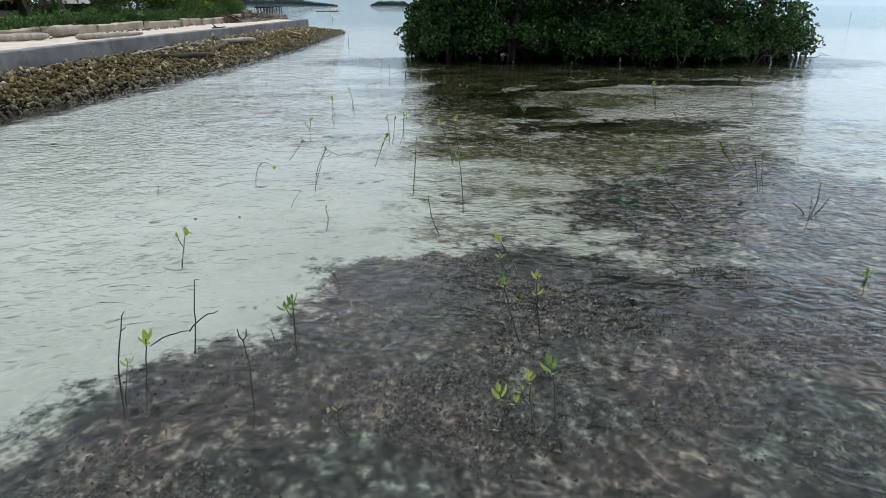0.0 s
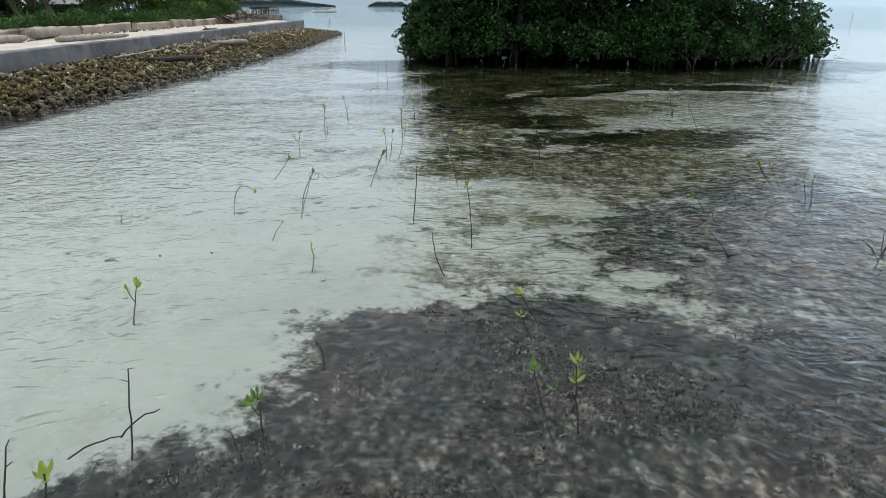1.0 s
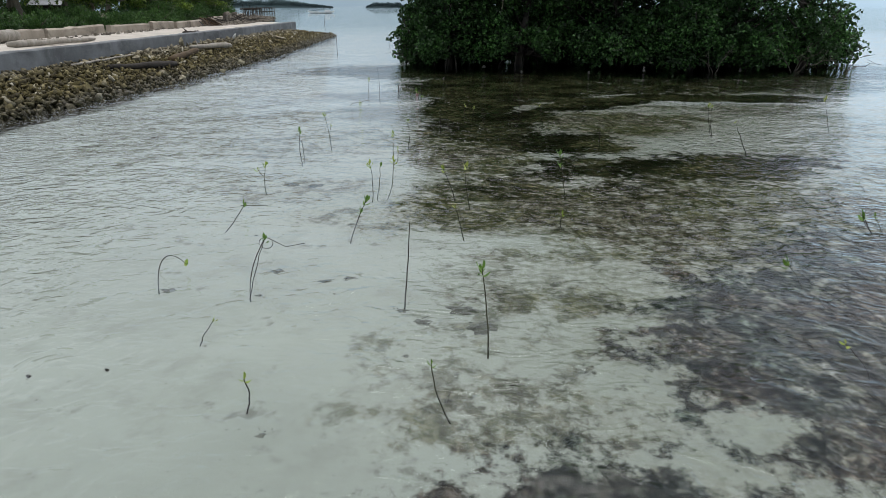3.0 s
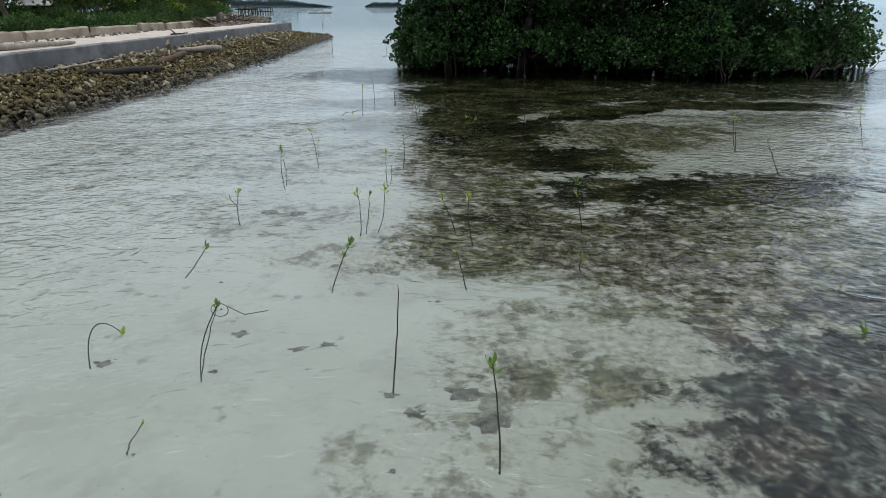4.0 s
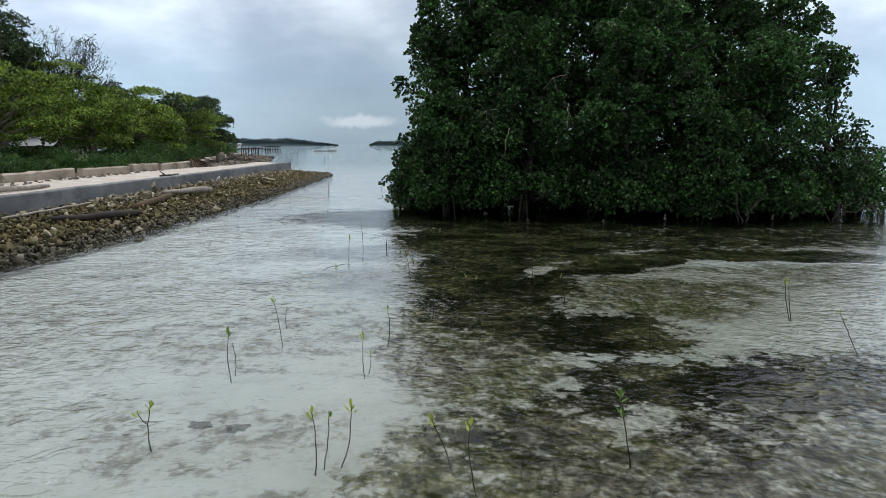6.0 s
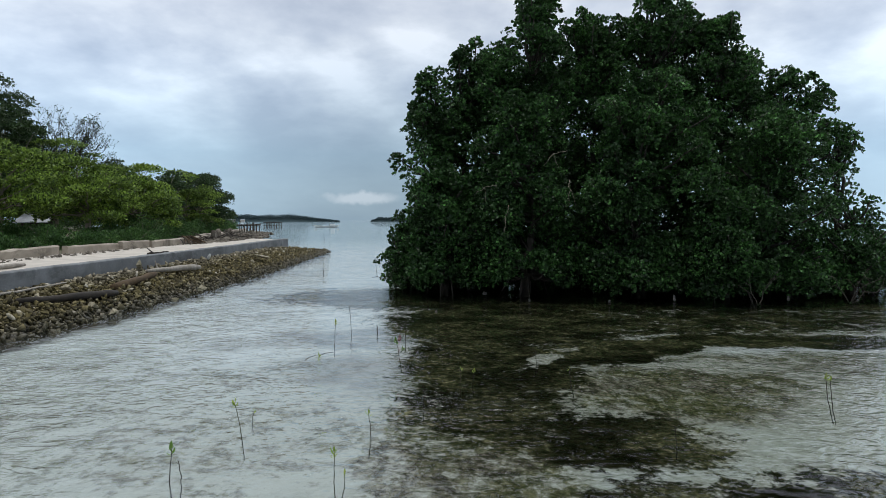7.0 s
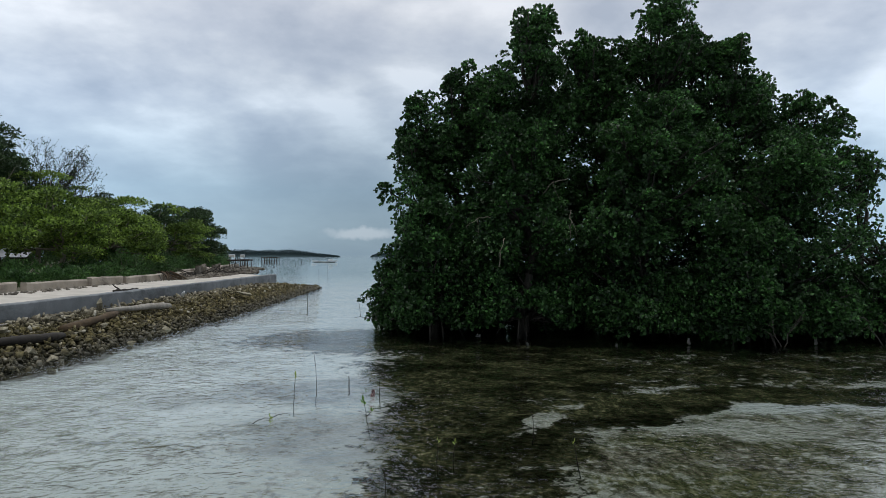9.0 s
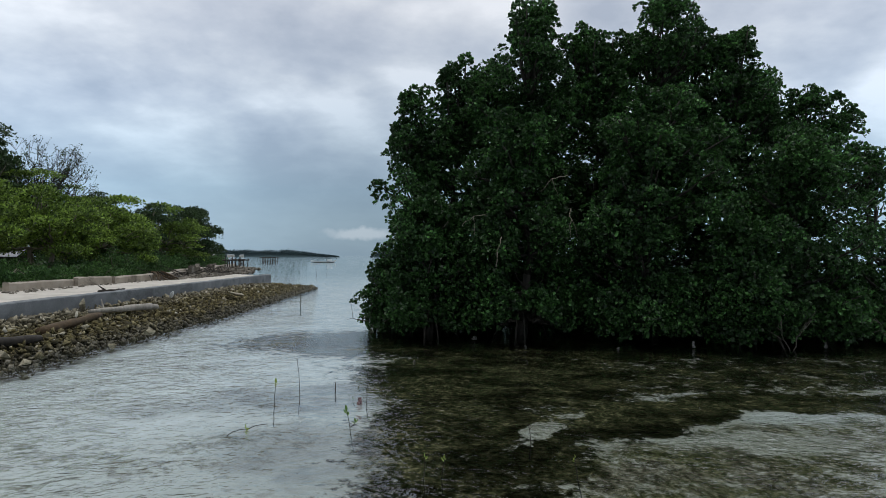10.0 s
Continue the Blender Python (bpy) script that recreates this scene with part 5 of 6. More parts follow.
def island(name, x0, x1, y, high, seed, label):
    rnd, rng = random.Random(seed), np.random.default_rng(seed)
    n = 70
    g = Geo()
    v = []
    for i in range(n + 1):
        u = i / n
        h = high * 0.52 * min(1, 6 * u + 0.1, 4 * (1 - u) + 0.06)
        for o, z in ((-14, -1), (-10, h * 0.5), (0, h), (14, h)):
            v.append((x0 + (x1 - x0) * u, y + o, z))
    f = [(i * 4 + k, (i + 1) * 4 + k, (i + 1) * 4 + k + 1, i * 4 + k + 1) for i in range(n) for k in range(3)]
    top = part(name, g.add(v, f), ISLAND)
    tagged(top, label, "island", kind="structure")
    m = int((x1 - x0) * 30)
    u = rng.random(m)
    env = np.minimum(1, np.minimum(5 * u + 0.15, 4 * (1 - u) + 0.08))
    tall = high * env * (0.68 + 0.10 * np.sin(u * 17 + seed) * np.sin(u * 41) + 0.22 * rng.random(m) ** 2)
    roots = np.stack([x0 + (x1 - x0) * u, y - 12 + 14 * rng.random(m), tall * (0.25 + 0.75 * rng.random(m))], axis=-1)
    lv, q = leaf_cloud(rng, roots, rng.normal(size=(m, 3)) + [0, -0.5, 0.8], 0.9, 4, 0.9, 1.0)
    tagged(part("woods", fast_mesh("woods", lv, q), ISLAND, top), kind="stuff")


island("island_far", -400, -140, 900, 11, 5, "low wooded coast far across the water")
island("island_small", -95, -40, 900, 7, 6, "small low wooded islet far off")



def far_house(x, y, w, h):
    top = thing("house", "small pale house on the far wooded coast", "house", (x, y, 0.6), "houses on the far coast")
    part("wall", Geo().box(-w / 2, -2, -1.5, w / 2, 2, h), SAND, top)
    v = [(-w / 2 - 0.4, -2.4, h), (w / 2 + 0.4, -2.4, h), (w / 2 + 0.4, 2.4, h), (-w / 2 - 0.4, 2.4, h), (-w / 2, 0, h + 1.2), (w / 2, 0, h + 1.2)]
    part("roof", Geo().add(v, [(0, 1, 5, 4), (2, 3, 4, 5), (1, 2, 5), (3, 0, 4), (3, 2, 1, 0)]), TIN, top)


for hx, hw, hh in ((-318, 7, 1.6), (-309, 5, 2.2), (-286, 9, 1.5), (-271, 5, 1.4), (-352, 6, 1.8)):
    far_house(hx, 884, hw, hh)

# ---- seedlings ----


def leaf_mesh(length, wide, seed):
    rnd = random.Random(seed)
    n = 5
    v = []
    for i in range(n + 1):
        u = i / n
        w = wide * 0.5 * math.sin(math.pi * min(1, u * 0.86 + 0.1)) ** 0.8
        if i == n:
            w = wide * 0.06
        curl = 0.10 * length * math.sin(u * 2.6)
        v += [(-w, u * length, curl + w * 0.35), (0, u * length, curl), (w, u * length, curl + w * 0.35)]
    f = [(i * 3 + k, i * 3 + k + 1, (i + 1) * 3 + k + 1, (i + 1) * 3 + k) for i in range(n) for k in range(2)]
    return Geo().add(v, f).mesh("leaf", True)


LEAVES = {}
for kind, m in (("young", YOUNG), ("green", GREEN), ("dry", DRYLEAF)):
    LEAVES[kind] = [leaf_mesh(0.098, 0.040, 1), leaf_mesh(0.080, 0.034, 2), leaf_mesh(0.058, 0.024, 3)]
    for me in LEAVES[kind]:
        me.materials.append(m)
SEED = [0]


def leaf_tuft(top, at, way, count, hue, rnd, scale=1.0):
    way = Vector(way).normalized()
    for k in range(count):
        w = k * 2.4 + rnd.uniform(-0.3, 0.3)
        open_ = 10 + 42 * (k / max(1, count - 1)) + rnd.uniform(-9, 9)
        o = new("leaf", LEAVES[hue][rnd.randrange(3)])
        o.parent = top
        turn = way.to_track_quat("Y", "Z").to_matrix().to_4x4()
        o.matrix_local = Matrix.Translation(Vector(at) - way * 0.012 * k) @ turn @ Matrix.Rotation(w, 4, "Y") @ Matrix.Rotation(radians(open_), 4, "X") @ Matrix.Scale(scale * rnd.uniform(0.68, 0.95), 4)


def curve_pts(a, b, bow, n=8):
    a, b = Vector(a), Vector(b)
    return [a.lerp(b, i / n) + Vector(bow) * math.sin(math.pi * i / n) for i in range(n + 1)]


def seedling(kind, x, y, dx, top_z, hue="", base_z=None, dy=0.0):
    """A planted mangrove shoot. The top stands dx and dy from its foot at the height top_z."""
    SEED[0] += 1
    rnd = random.Random(900 + SEED[0])
    zb = -0.26 if base_z is None else base_z
    hue = hue or rnd.choice(("young", "young", "green"))
    end = Vector((dx, dy + rnd.uniform(-0.05, 0.05), top_z - zb))
    words = {"bare": "thin dark leafless mangrove shoot standing in the water", "stub": "short dark stub of a dead shoot in the water", "fork": "thin dark forked mangrove shoot without leaves",
             "dry": "withered mangrove seedling with brown leaves", "branched": "branched mangrove seedling with few small leaves", "arch": "thin bowed mangrove seedling with a drooping leafy tip",
             "loop": "tangled looping mangrove seedling with a leafy tip", "fallen": "leaning mangrove seedling with leaves just over the water"}
    col = {"young": "yellow-green", "green": "fresh green", "dry": "brown"}[hue]
    top = thing("mangrove_seedling", words.get(kind, "planted mangrove seedling with " + col + " leaves at its tip"), "seedling", (x, y, zb), "planted mangrove seedlings")
    bark = STEM if kind in ("bare", "stub", "fork", "branched") else rnd.choice((GREENSTEM, STEM))
    r = {"thin": 0.004, "stub": 0.013, "arch": 0.0042, "loop": 0.0042}.get(kind, 0.0054)
    if y > 30:
        r = 0.005 + 0.0002 * y
    if kind == "arch":
        pts = [Vector((dx * (1 - math.cos(w)) * 0.62, 0, 0.50 * math.sin(w) * (1 - 0.02 * k) + (0.0 if w < 1.57 else (end.z - 0.47) * (w - 1.57)))) for k, w in enumerate(np.linspace(0, 2.1, 14))]
    else:
        bow = (rnd.uniform(-0.03, 0.03), rnd.uniform(-0.03, 0.03), 0)
        pts = curve_pts((0, 0, 0), end, bow)
        pts = [pts[0]] + [q + Vector((rnd.uniform(-0.006, 0.006), rnd.uniform(-0.006, 0.006), 0)) for q in pts[1:-1]] + [pts[-1]]
    n = len(pts) - 1
    part("stem", Geo().tube(pts, [r * (1.25 - 0.65 * i / n) for i in range(n + 1)], 6), bark, top, smooth=True)
    way = pts[-1] - pts[-2]
    up = way.normalized() + Vector((0, 0, 0.5))
    if kind in ("leafy", "leafy2"):
        leaf_tuft(top, pts[-1], up, rnd.choice((5, 6, 7)), hue, rnd, 1.0)
    if kind == "bare" and y < 25:
        for _ in range(rnd.choice((1, 2, 2))):
            q = pts[-1 - rnd.randrange(2)]
            part("twig", Geo().tube([q, q + Vector((rnd.uniform(-0.05, 0.05), rnd.uniform(-0.02, 0.02), rnd.uniform(0.0, 0.05)))], [0.003, 0.002], 4), bark, top)
    if kind == "leafy" and rnd.random() < 0.4:
        q = pts[n // 2 + 1]
        e = q + Vector((rnd.choice((-1, 1)) * rnd.uniform(0.04, 0.09), rnd.uniform(-0.03, 0.03), rnd.uniform(0.07, 0.13)))
        shoot = part("side_shoot", Geo().tube(curve_pts(q, e, (0, 0, -0.015), 4), [0.004] * 5, 5), bark, top, smooth=True)
        leaf_tuft(shoot, e, (0, 0, 1), 3, hue, rnd, 0.8)
    if kind == "leafy2":
        q = pts[n - 2]
        leaf_tuft(top, q, up, 4, hue, rnd, 0.95)
    if kind in ("small", "thin"):
        leaf_tuft(top, pts[-1], up, 3, hue, rnd, 0.75)
    if kind == "dry":
        leaf_tuft(top, pts[-1], up, 4, "dry", rnd, 0.7)
    if kind == "arch":
        leaf_tuft(top, pts[-1], (0.2, 0, 1), 3, hue, rnd, 0.85)
    if kind == "fork":
        for s in (-1, 1):
            part("twig", Geo().tube([pts[-1], pts[-1] + Vector((0.02 * s, 0, 0.03)), pts[-1] + Vector((0.025 * s, 0, 0.075))], [0.005, 0.004, 0.003], 5), bark, top)
    if kind == "loop":
        leaf_tuft(top, pts[-1], (0, 0, 1), 4, hue, rnd, 1.0)
        part("stem", Geo().tube(curve_pts((0.03, -0.05, -0.02), pts[-1], (-0.05, 0.0, 0.02)), [0.0042] * 9, 5), bark, top)
        loop = [pts[-1] + Vector((0.06 * math.sin(w), 0.03, -0.05 + 0.05 * math.cos(w))) for w in np.linspace(-5.2, 0.4, 12)] + [pts[-1] + Vector((0.17, 0.02, -0.08)), pts[-1] + Vector((0.34, 0.0, -0.04))]
        part("twig", Geo().tube(loop, [0.0028] * len(loop), 5), bark, top)
    if kind == "fallen":
        leaf_tuft(top, pts[-1], (0.3, 0, 1), 4, hue, rnd, 0.9)
        part("twig", Geo().tube([pts[-1] + Vector((-0.04, 0, 0)), pts[-1] + Vector((0.25, 0.05, -0.02))], [0.004, 0.003], 5), bark, top)
    if kind == "branched":
        for bx, bz, hasleaf in ((-0.30, 0.24, 1), (-0.20, 0.40, 1), (0.12, 0.62, 1), (0.24, 0.44, 0)):
            p = [pts[3], pts[3] + Vector((bx * 0.5, 0, (bz - 0.1) * 0.45)), Vector((bx, rnd.uniform(-0.1, 0.1), bz))]
            b = part("twig", Geo().tube(p, [0.007, 0.006, 0.004], 5), bark, top)
            if hasleaf:
                leaf_tuft(b, p[-1], (bx, 0, 1), 3, "green", rnd, 0.75)
    return top

seedling("bare", -1.99, 3.32, 0.10, 0.49)
seedling("leafy", -1.88, 3.37, 0.08, 0.32)
seedling("thin", -1.94, 3.28, 0.05, 0.20)
seedling("bare", -1.85, 4.11, 0.07, 0.36)
seedling("fork", -1.15, 3.20, 0.01, 0.41)
seedling("bare", -1.21, 4.12, -0.04, -0.02)
seedling("leafy", -1.09, 4.15, -0.00, 0.21)
seedling("dry", -0.55, 3.15, -0.06, 0.02)
seedling("leafy", 0.57, 3.16, -0.06, 0.18)
seedling("leafy", 0.68, 3.06, -0.08, 0.33)
seedling("leafy", 0.50, 3.08, -0.18, 0.15)
seedling("leafy", 0.61, 4.27, -0.16, 0.29)
seedling("leafy2", 0.76, 4.34, -0.06, 0.34)
seedling("leafy", 0.73, 5.58, -0.22, 0.17)
seedling("small", 0.64, 5.47, -0.12, 0.03)
seedling("leafy", 0.25, 7.54, -0.06, 0.48)
seedling("small", -0.03, 6.73, -0.13, 0.21)
seedling("branched", 4.09, 6.79, 0.02, 0.22)
seedling("small", 4.42, 8.43, -0.11, 0.29)
seedling("small", 4.37, 8.48, -0.14, 0.26)
seedling("leafy", -2.57, 5.73, 0.11, 0.18)
seedling("small", -1.35, 6.82, 0.03, 0.05)
seedling("bare", -3.90, 8.34, 0.05, -0.09)
seedling("leafy", 4.62, 9.62, -0.37, 0.20)
seedling("small", 2.89, 7.20, -0.29, 0.10)
seedling("small", 5.84, 11.94, -0.13, -0.09)
seedling("leafy", 3.23, 8.72, -0.18, 0.02)
seedling("leafy", 7.95, 16.49, -0.22, 0.44)
seedling("arch", -2.64, 8.66, 0.30, 0.23)
seedling("loop", -1.79, 8.50, 0.19, 0.35)
seedling("bare", -0.41, 8.31, 0.06, 0.55)
seedling("leafy2", -1.09, 10.00, 0.19, 0.24)
seedling("fallen", -2.58, 10.25, 0.29, 0.12)
seedling("leafy", -2.49, 11.92, 0.03, 0.20)
seedling("leafy", -2.30, 13.50, -0.02, 0.35)
seedling("leafy", -0.99, 11.48, -0.02, 0.29)
seedling("small", -0.94, 11.56, 0.07, 0.28)
seedling("leafy", -0.81, 11.58, 0.11, 0.32)
seedling("leafy", -0.84, 13.60, -0.00, 0.30)
seedling("leafy", 0.29, 11.16, -0.06, 0.34)
seedling("leafy", 0.11, 11.56, -0.17, 0.23)
seedling("small", 0.17, 9.97, -0.11, 0.20)
seedling("leafy2", 1.58, 11.60, -0.12, 0.42)
seedling("small", 1.33, 10.34, -0.03, -0.02)
seedling("leafy", -2.04, 14.73, -0.09, 0.42)
seedling("small", 5.29, 14.37, -0.29, 0.33)
seedling("leafy", -1.91, 19.97, 0.03, 0.46)
seedling("bare", -1.71, 20.77, -0.02, 0.69)
seedling("stub", -1.23, 21.56, -0.01, 0.15)
seedling("small", -0.67, 14.78, 0.01, 0.29)
seedling("leafy", 5.29, 15.96, -0.14, 0.42)
seedling("small", 5.29, 15.92, -0.08, 0.36)
seedling("bare", -0.09, 16.04, -0.00, 0.26)
seedling("bare", 2.78, 14.77, -0.02, 0.13)
seedling("leafy", -0.53, 18.79, -0.10, 0.34)
seedling("bare", -0.56, 20.58, -0.00, 0.39)
seedling("small", 0.45, 17.25, -0.00, 0.21)
seedling("small", 0.64, 17.36, 0.02, 0.13)
seedling("small", 2.13, 17.12, -0.09, 0.23)
seedling("bare", 1.75, 18.51, -0.00, 0.22)
seedling("bare", -5.27, 37.35, -0.02, 0.85)
seedling("bare", -14.26, 87.17, -0.06, 0.78)
seedling("bare", -35.18, 173.47, 0.01, 1.33)
seedling("bare", -32.68, 155.53, 0.01, 0.66)
seedling("bare", -80.12, 292.90, 0.02, 1.52)
seedling("bare", 65.69, 108.84, 0.07, 1.28)


seedling("stub", -0.92, 5.10, -0.03, 0.02)
seedling("small", -2.18, 15.56, 0.02, 0.08)
seedling("small", -0.82, 13.75, 0.03, -0.00)
seedling("bare", -2.34, 13.70, -0.01, 0.17)
seedling("thin", -1.94, 7.71, 0.15, 0.02)
seedling("stub", -3.00, 7.34, -0.00, -0.22)
seedling("stub", -2.52, 7.37, 0.02, -0.22)
seedling("stub", -1.25, 7.05, -0.00, -0.23)
seedling("small", 4.71, 9.73, -0.26, 0.15, "green")
seedling("bare", 3.23, 8.30, -0.10, -0.07)
seedling("small", 4.24, 7.46, -0.12, -0.18, "green")
seedling("small", 5.78, 10.09, -0.08, -0.06, "green")
seedling("small", -0.82, 21.33, -0.07, -0.09, "green")
seedling("leafy", 3.62, 5.02, 0.03, 0.05, "green")


def fallen_twig(x, y, z, ends, label, leafy=False):
    """A loose bent twig lying in the shallow water."""
    top = thing("fallen_twig", label, "twig", (x, y, z))
    rnd = random.Random(int(abs(x) * 100))
    a = Vector((0, 0, 0))
    for e in ends:
        b = Vector(e)
        pts = curve_pts(a, b, (0, 0, 0.03), 6)
        part("twig", Geo().tube([q + Vector((rnd.uniform(-0.006, 0.006), 0, rnd.uniform(-0.006, 0.006))) for q in pts], [0.0055, 0.0055, 0.005, 0.005, 0.004, 0.004, 0.003], 5), STEM, top, smooth=True)
        a = b
    if leafy:
        leaf_tuft(top, Vector(ends[0]), (0.1, 0, 1), 6, "young", rnd, 1.0)


fallen_twig(-2.05, 3.9, -0.03, [(0.24, 0.10, 0.06), (0.44, 0.18, 0.18)], "thin dark bent twig leaning out of the water")
fallen_twig(-2.22, 18.75, 0.0, [(0.22, 0.2, 0.03), (0.46, 0.4, 0.04)], "fallen twig with a leafy shoot on the water", True)


def pit_shade_mound(x, y, size, seed):
    """A low dark heap with debris; its colour paints the shade of a sand pit."""
    rng = np.random.default_rng(seed)
    top = thing("pit_shade_mound", "small dark heap painted as a shaded pit with debris", "weed", (x, y, -0.235), "weed clumps on the sand")
    g = Geo()
    n, rings = 22, 4
    v = [(0, 0, 0.03)]
    for k in range(1, rings + 1):
        for i in range(n):
            w = 6.283 * i / n
            q = 1.05 * size * k / rings * (0.8 + 0.7 * noise.noise((math.cos(w) * 2.1 + seed * 3.7, math.sin(w) * 2.1, k * 0.2)))
            v.append((q * math.cos(w) * 1.3, q * math.sin(w), 0.03 * (1 - k / rings) - 0.01 * (k == rings)))
    f = [(0, 1 + i, 1 + (i + 1) % n) for i in range(n)]
    f += [(1 + k * n + i, 1 + (k + 1) * n + i, 1 + (k + 1) * n + (i + 1) % n, 1 + k * n + (i + 1) % n) for k in range(rings - 1) for i in range(n)]
    part("heap", g.add(v, f), PIT_SHADE, top, smooth=True)
    rnd = random.Random(seed)
    for _ in range(3):
        w, q = rnd.uniform(0, 6.283), size * rnd.uniform(0.2, 0.9)
        a = Vector((q * math.cos(w), q * math.sin(w), 0.012))
        part("twig", Geo().tube([a, a + Vector((rnd.uniform(-0.06, 0.06), rnd.uniform(-0.03, 0.03), 0.012))], [0.003, 0.002], 4), STEM, top)


PIT_SHADE = plain_material("pit_shade_debris", (0.05, 0.05, 0.042), (0.19, 0.185, 0.16), 16.0, 0.95)
pit_shade_mound(-2.58, 8.72, 0.105, 1)
pit_shade_mound(-1.72, 8.59, 0.115, 2)
pit_shade_mound(-1.69, 9.18, 0.085, 3)
pit_shade_mound(-1.19, 8.92, 0.10, 4)
pit_shade_mound(-0.97, 9.0, 0.07, 5)
pit_shade_mound(-1.05, 8.62, 0.05, 6)
pit_shade_mound(-1.05, 8.36, 0.08, 7)
pit_shade_mound(-2.58, 10.23, 0.12, 8)
pit_shade_mound(-2.17, 10.18, 0.08, 9)
pit_shade_mound(-3.45, 10.24, 0.07, 10)
pit_shade_mound(-1.33, 6.0, 0.075, 11)
pit_shade_mound(-0.36, 7.54, 0.07, 12)
pit_shade_mound(-0.06, 6.98, 0.06, 13)
pit_shade_mound(-1.19, 6.62, 0.075, 14)
pit_shade_mound(-2.48, 5.7, 0.09, 15)
pit_shade_mound(-0.43, 8.3, 0.09, 16)
pit_shade_mound(-1.89, 7.69, 0.06, 17)
pit_shade_mound(0.07, 8.34, 0.13, 18)
pit_shade_mound(0.24, 8.02, 0.12, 19)
pit_shade_mound(-0.25, 8.1, 0.09, 20)
pit_shade_mound(-2.62, 5.45, 0.09, 21)
pit_shade_mound(-2.4, 5.65, 0.06, 22)

pit_shade_mound(-3.97, 7.33, 0.08, 23)
pit_shade_mound(-3.45, 7.17, 0.06, 24)
pit_shade_mound(-2.86, 6.24, 0.05, 25)
pit_shade_mound(-2.92, 5.15, 0.05, 26)
pit_shade_mound(-1.91, 12.37, 0.13, 27)
pit_shade_mound(-2.27, 12.45, 0.1, 28)
pit_shade_mound(-2.93, 10.17, 0.05, 29)
pit_shade_mound(-0.1, 9.75, 0.09, 30)
pit_shade_mound(0.97, 8.84, 0.09, 31)
pit_shade_mound(-2.65, 10.04, 0.05, 32)



def sea_turf():
    """Small leafy tufts of weed on the dark turf of the sea bed."""
    rng = np.random.default_rng(61)
    roots = []
    for cx, cy, a, b, turn, dense in TURF[:5]:
        n = int(1300 * min(a * b, 4.0) * dense)
        w, q = rng.uniform(0, 6.283, n), np.sqrt(rng.random(n)) * 0.86
        dx, dy = a * q * np.cos(w), b * q * np.sin(w)
        x, y = cx + dx * math.cos(turn) - dy * math.sin(turn), cy + dx * math.sin(turn) + dy * math.cos(turn)
        keep = (y > 1.6) & (y < 10.5) & (np.sin(x * 3.1 + 2.0 * np.sin(y * 2.3)) + np.sin(y * 4.1 + x) + rng.normal(0, 0.7, n) > 0.25)
        roots.append(np.stack([x[keep], y[keep]], axis=-1))
    p = np.concatenate(roots)
    p = np.concatenate([p, bed_level(p[:, 0], p[:, 1])[:, None] - 0.004], axis=1)
    up = np.tile([0.3, 0.4, 0.55], (len(p), 1)) + 0.35 * rng.normal(size=p.shape)
    v, q = leaf_cloud(rng, p, up, 0.032, 3, 0.55, 1.1, 0.5, simple=True)
    tagged(part("sea_turf", fast_mesh("sea_turf", v, q), TURFBLADE), "short brown-grey sea turf on the shallow bed", "seaweed", kind="stuff")


TURFBLADE = leaf_material("sea_turf_blade", (0.030, 0.028, 0.023), (0.150, 0.136, 0.108), 0.8, 0.2, 2.2, 0.1)
sea_turf()

# ---- litter and dead wood at the mangroves ----
PALE = plain_material("pale_plastic", (0.05, 0.05, 0.046), (0.16, 0.16, 0.148), 9.0, 0.6)
PINK = plain_material("pink_cloth", (0.22, 0.13, 0.13), (0.32, 0.20, 0.20), 9.0, 0.8)


def rag(x, y, z, w, h, material, label, seed):
    rnd = random.Random(seed)
    g = Geo()
    n = 5
    v = []
    for i in range(n + 1):
        for j in range(n + 1):
            v.append(((i / n - 0.5) * w * (0.5 + 0.5 * j / n) + rnd.uniform(-0.02, 0.02), rnd.uniform(-0.04, 0.04), (1 - j / n) * h))
    m = n + 1
    g.add(v + [(a, b + 0.012, c) for a, b, c in v], [(i * m + j, i * m + j + 1, (i + 1) * m + j + 1, (i + 1) * m + j) for i in range(n) for j in range(n)] + [(m * m + i * m + j, m * m + (i + 1) * m + j, m * m + (i + 1) * m + j + 1, m * m + i * m + j + 1) for i in range(n) for j in range(n)])
    ob = part("plastic_scrap", g, material)
    ob.location = (x, y, z)
    tagged(ob, label, "litter")


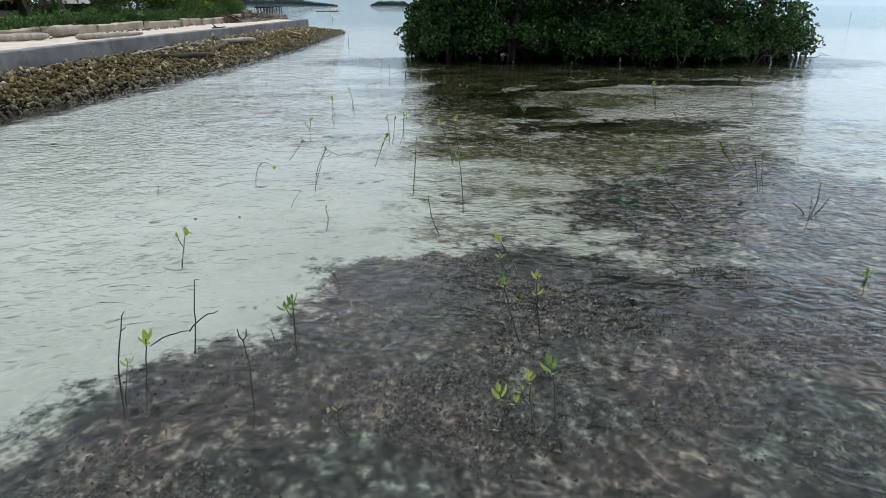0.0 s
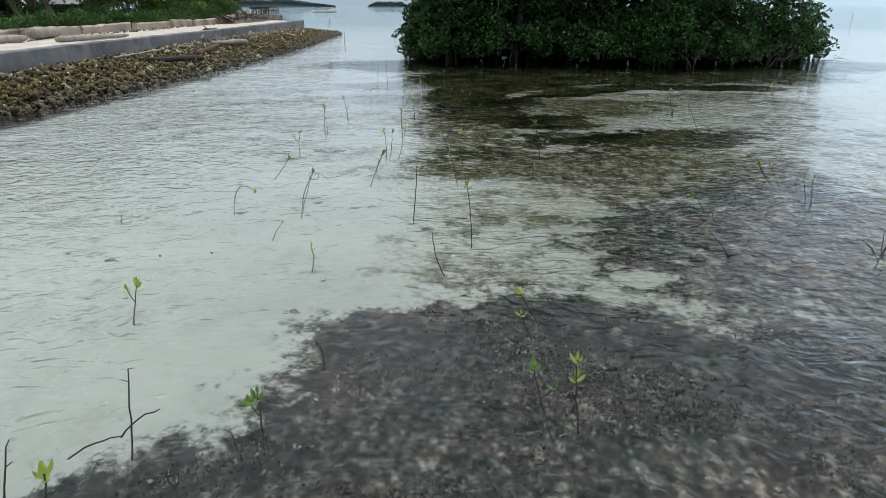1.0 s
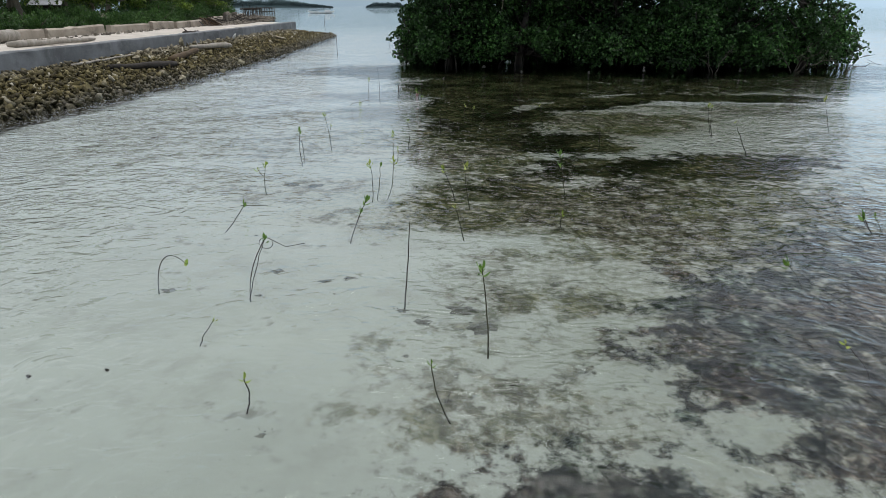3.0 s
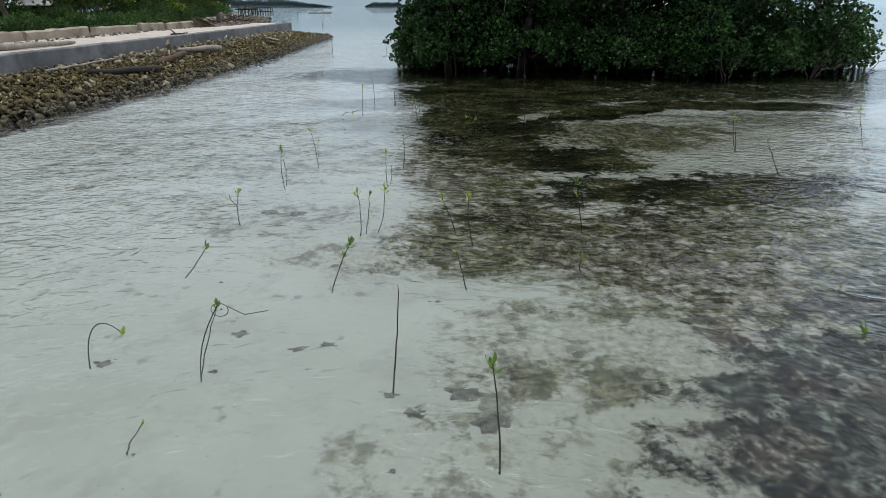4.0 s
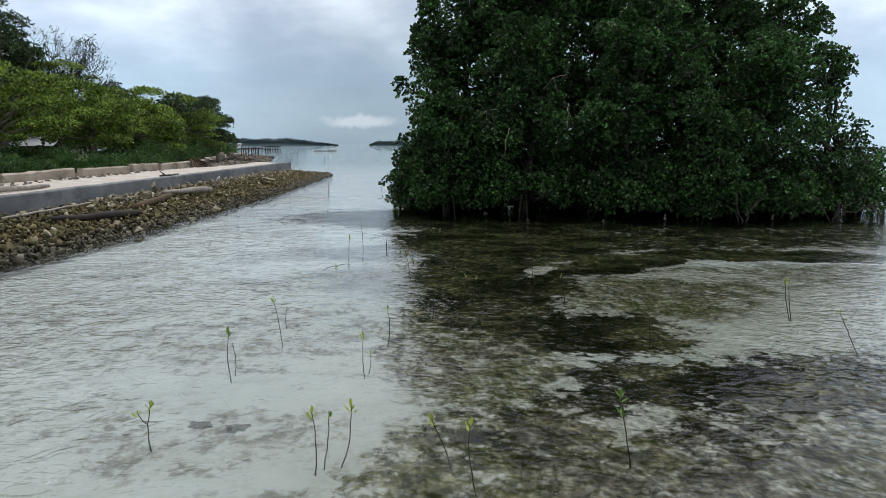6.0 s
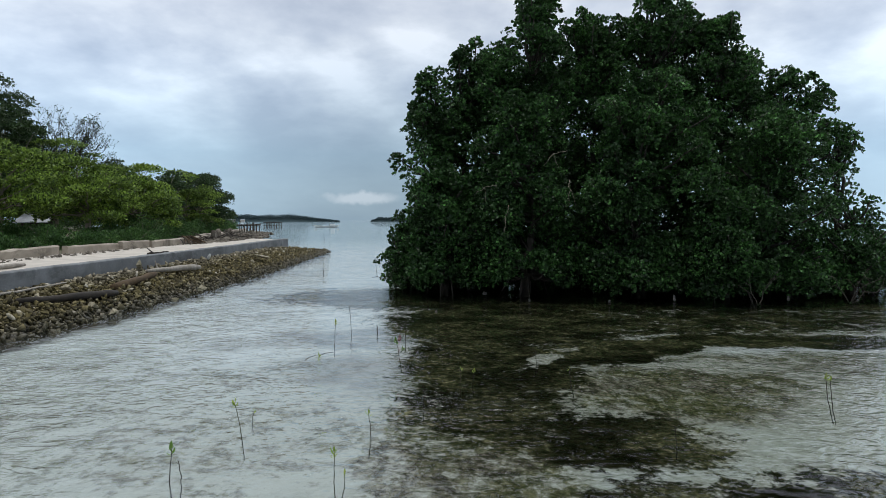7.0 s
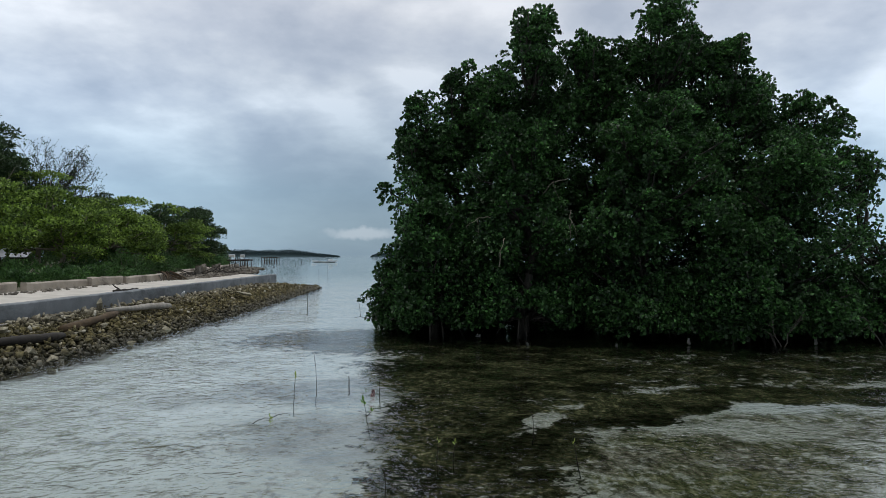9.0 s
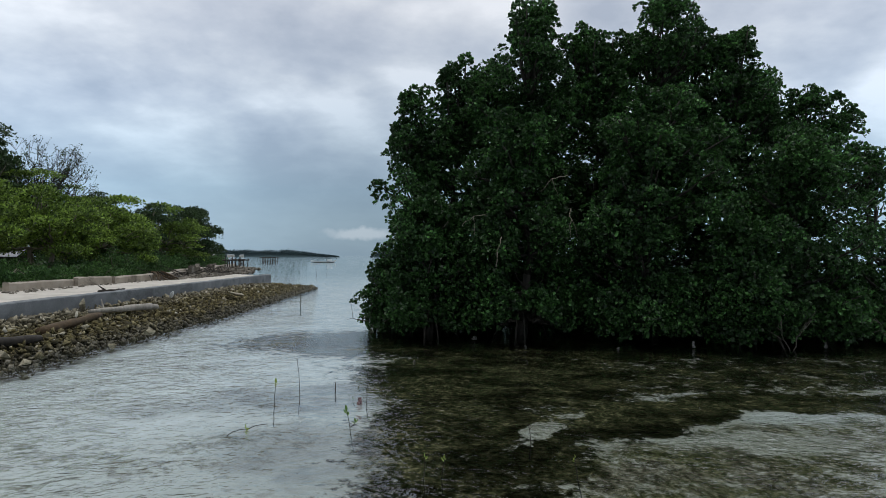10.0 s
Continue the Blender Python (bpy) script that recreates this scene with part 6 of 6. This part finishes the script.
rag(7.2, 26.75, 0.02, 0.09, 0.17, PALE, "torn pale plastic sheet hanging on mangrove roots", 1)
rag(10.6, 26.7, 0.02, 0.08, 0.15, PALE, "torn pale plastic sheet hanging on mangrove roots", 2)
rag(1.6, 28.2, 0.02, 0.16, 0.1, PALE, "torn pale plastic sheet hanging on mangrove roots", 3)
rag(2.85, 26.9, -0.03, 0.07, 0.09, PALE, "small pale plastic scrap floating on the water", 4)
rag(0.05, 24.5, -0.03, 0.07, 0.09, PALE, "small pale plastic scrap floating on the water", 5)
rag(5.2, 26.6, -0.03, 0.07, 0.09, PALE, "small pale plastic scrap floating on the water", 6)
rag(-0.68, 20.6, -0.02, 0.06, 0.12, PINK, "scrap of pink cloth caught on a thin shoot", 7)


def dead_branch(x, y, z, ends, seed, label):
    rnd = random.Random(seed)
    top = thing("dead_branch", label, "branch", (x, y, z))
    for ex, ey, ez in ends:
        g = Geo()
        pts = limb(g, (0, 0, 0), (ex, ey, ez), 0.016, 0.006, rnd, 0.15, 6, 5)
        for k in (2, 3, 4, 5):
            g.tube([pts[k], pts[k] + Vector((rnd.uniform(-0.4, 0.4), rnd.uniform(-0.3, 0.3), rnd.uniform(-0.1, 0.5)))], [0.008, 0.004], 4)
        part("bough", g, TWIG, top, smooth=True)


dead_branch(12.6, 26.9, -0.1, [(-0.9, -0.3, 0.9), (0.8, -0.2, 0.8), (1.6, 0.1, 0.5), (0.3, -0.4, 1.1)], 1, "tangle of pale bare branches at the mangrove edge")
dead_branch(14.6, 27.2, -0.1, [(-0.8, -0.2, 0.5), (0.9, -0.2, 0.7), (1.5, 0.1, 0.3)], 2, "tangle of pale bare branches at the mangrove edge")
dead_branch(9.6, 26.5, -0.1, [(-0.5, -0.2, 0.7), (0.5, -0.1, 0.9)], 3, "tangle of pale bare branches at the mangrove edge")
dead_branch(-1.3, 30.0, 0.1, [(-0.9, -0.4, 0.35), (0.6, -0.5, 0.4)], 4, "low bare branch reaching out over the water")

build_rubble()
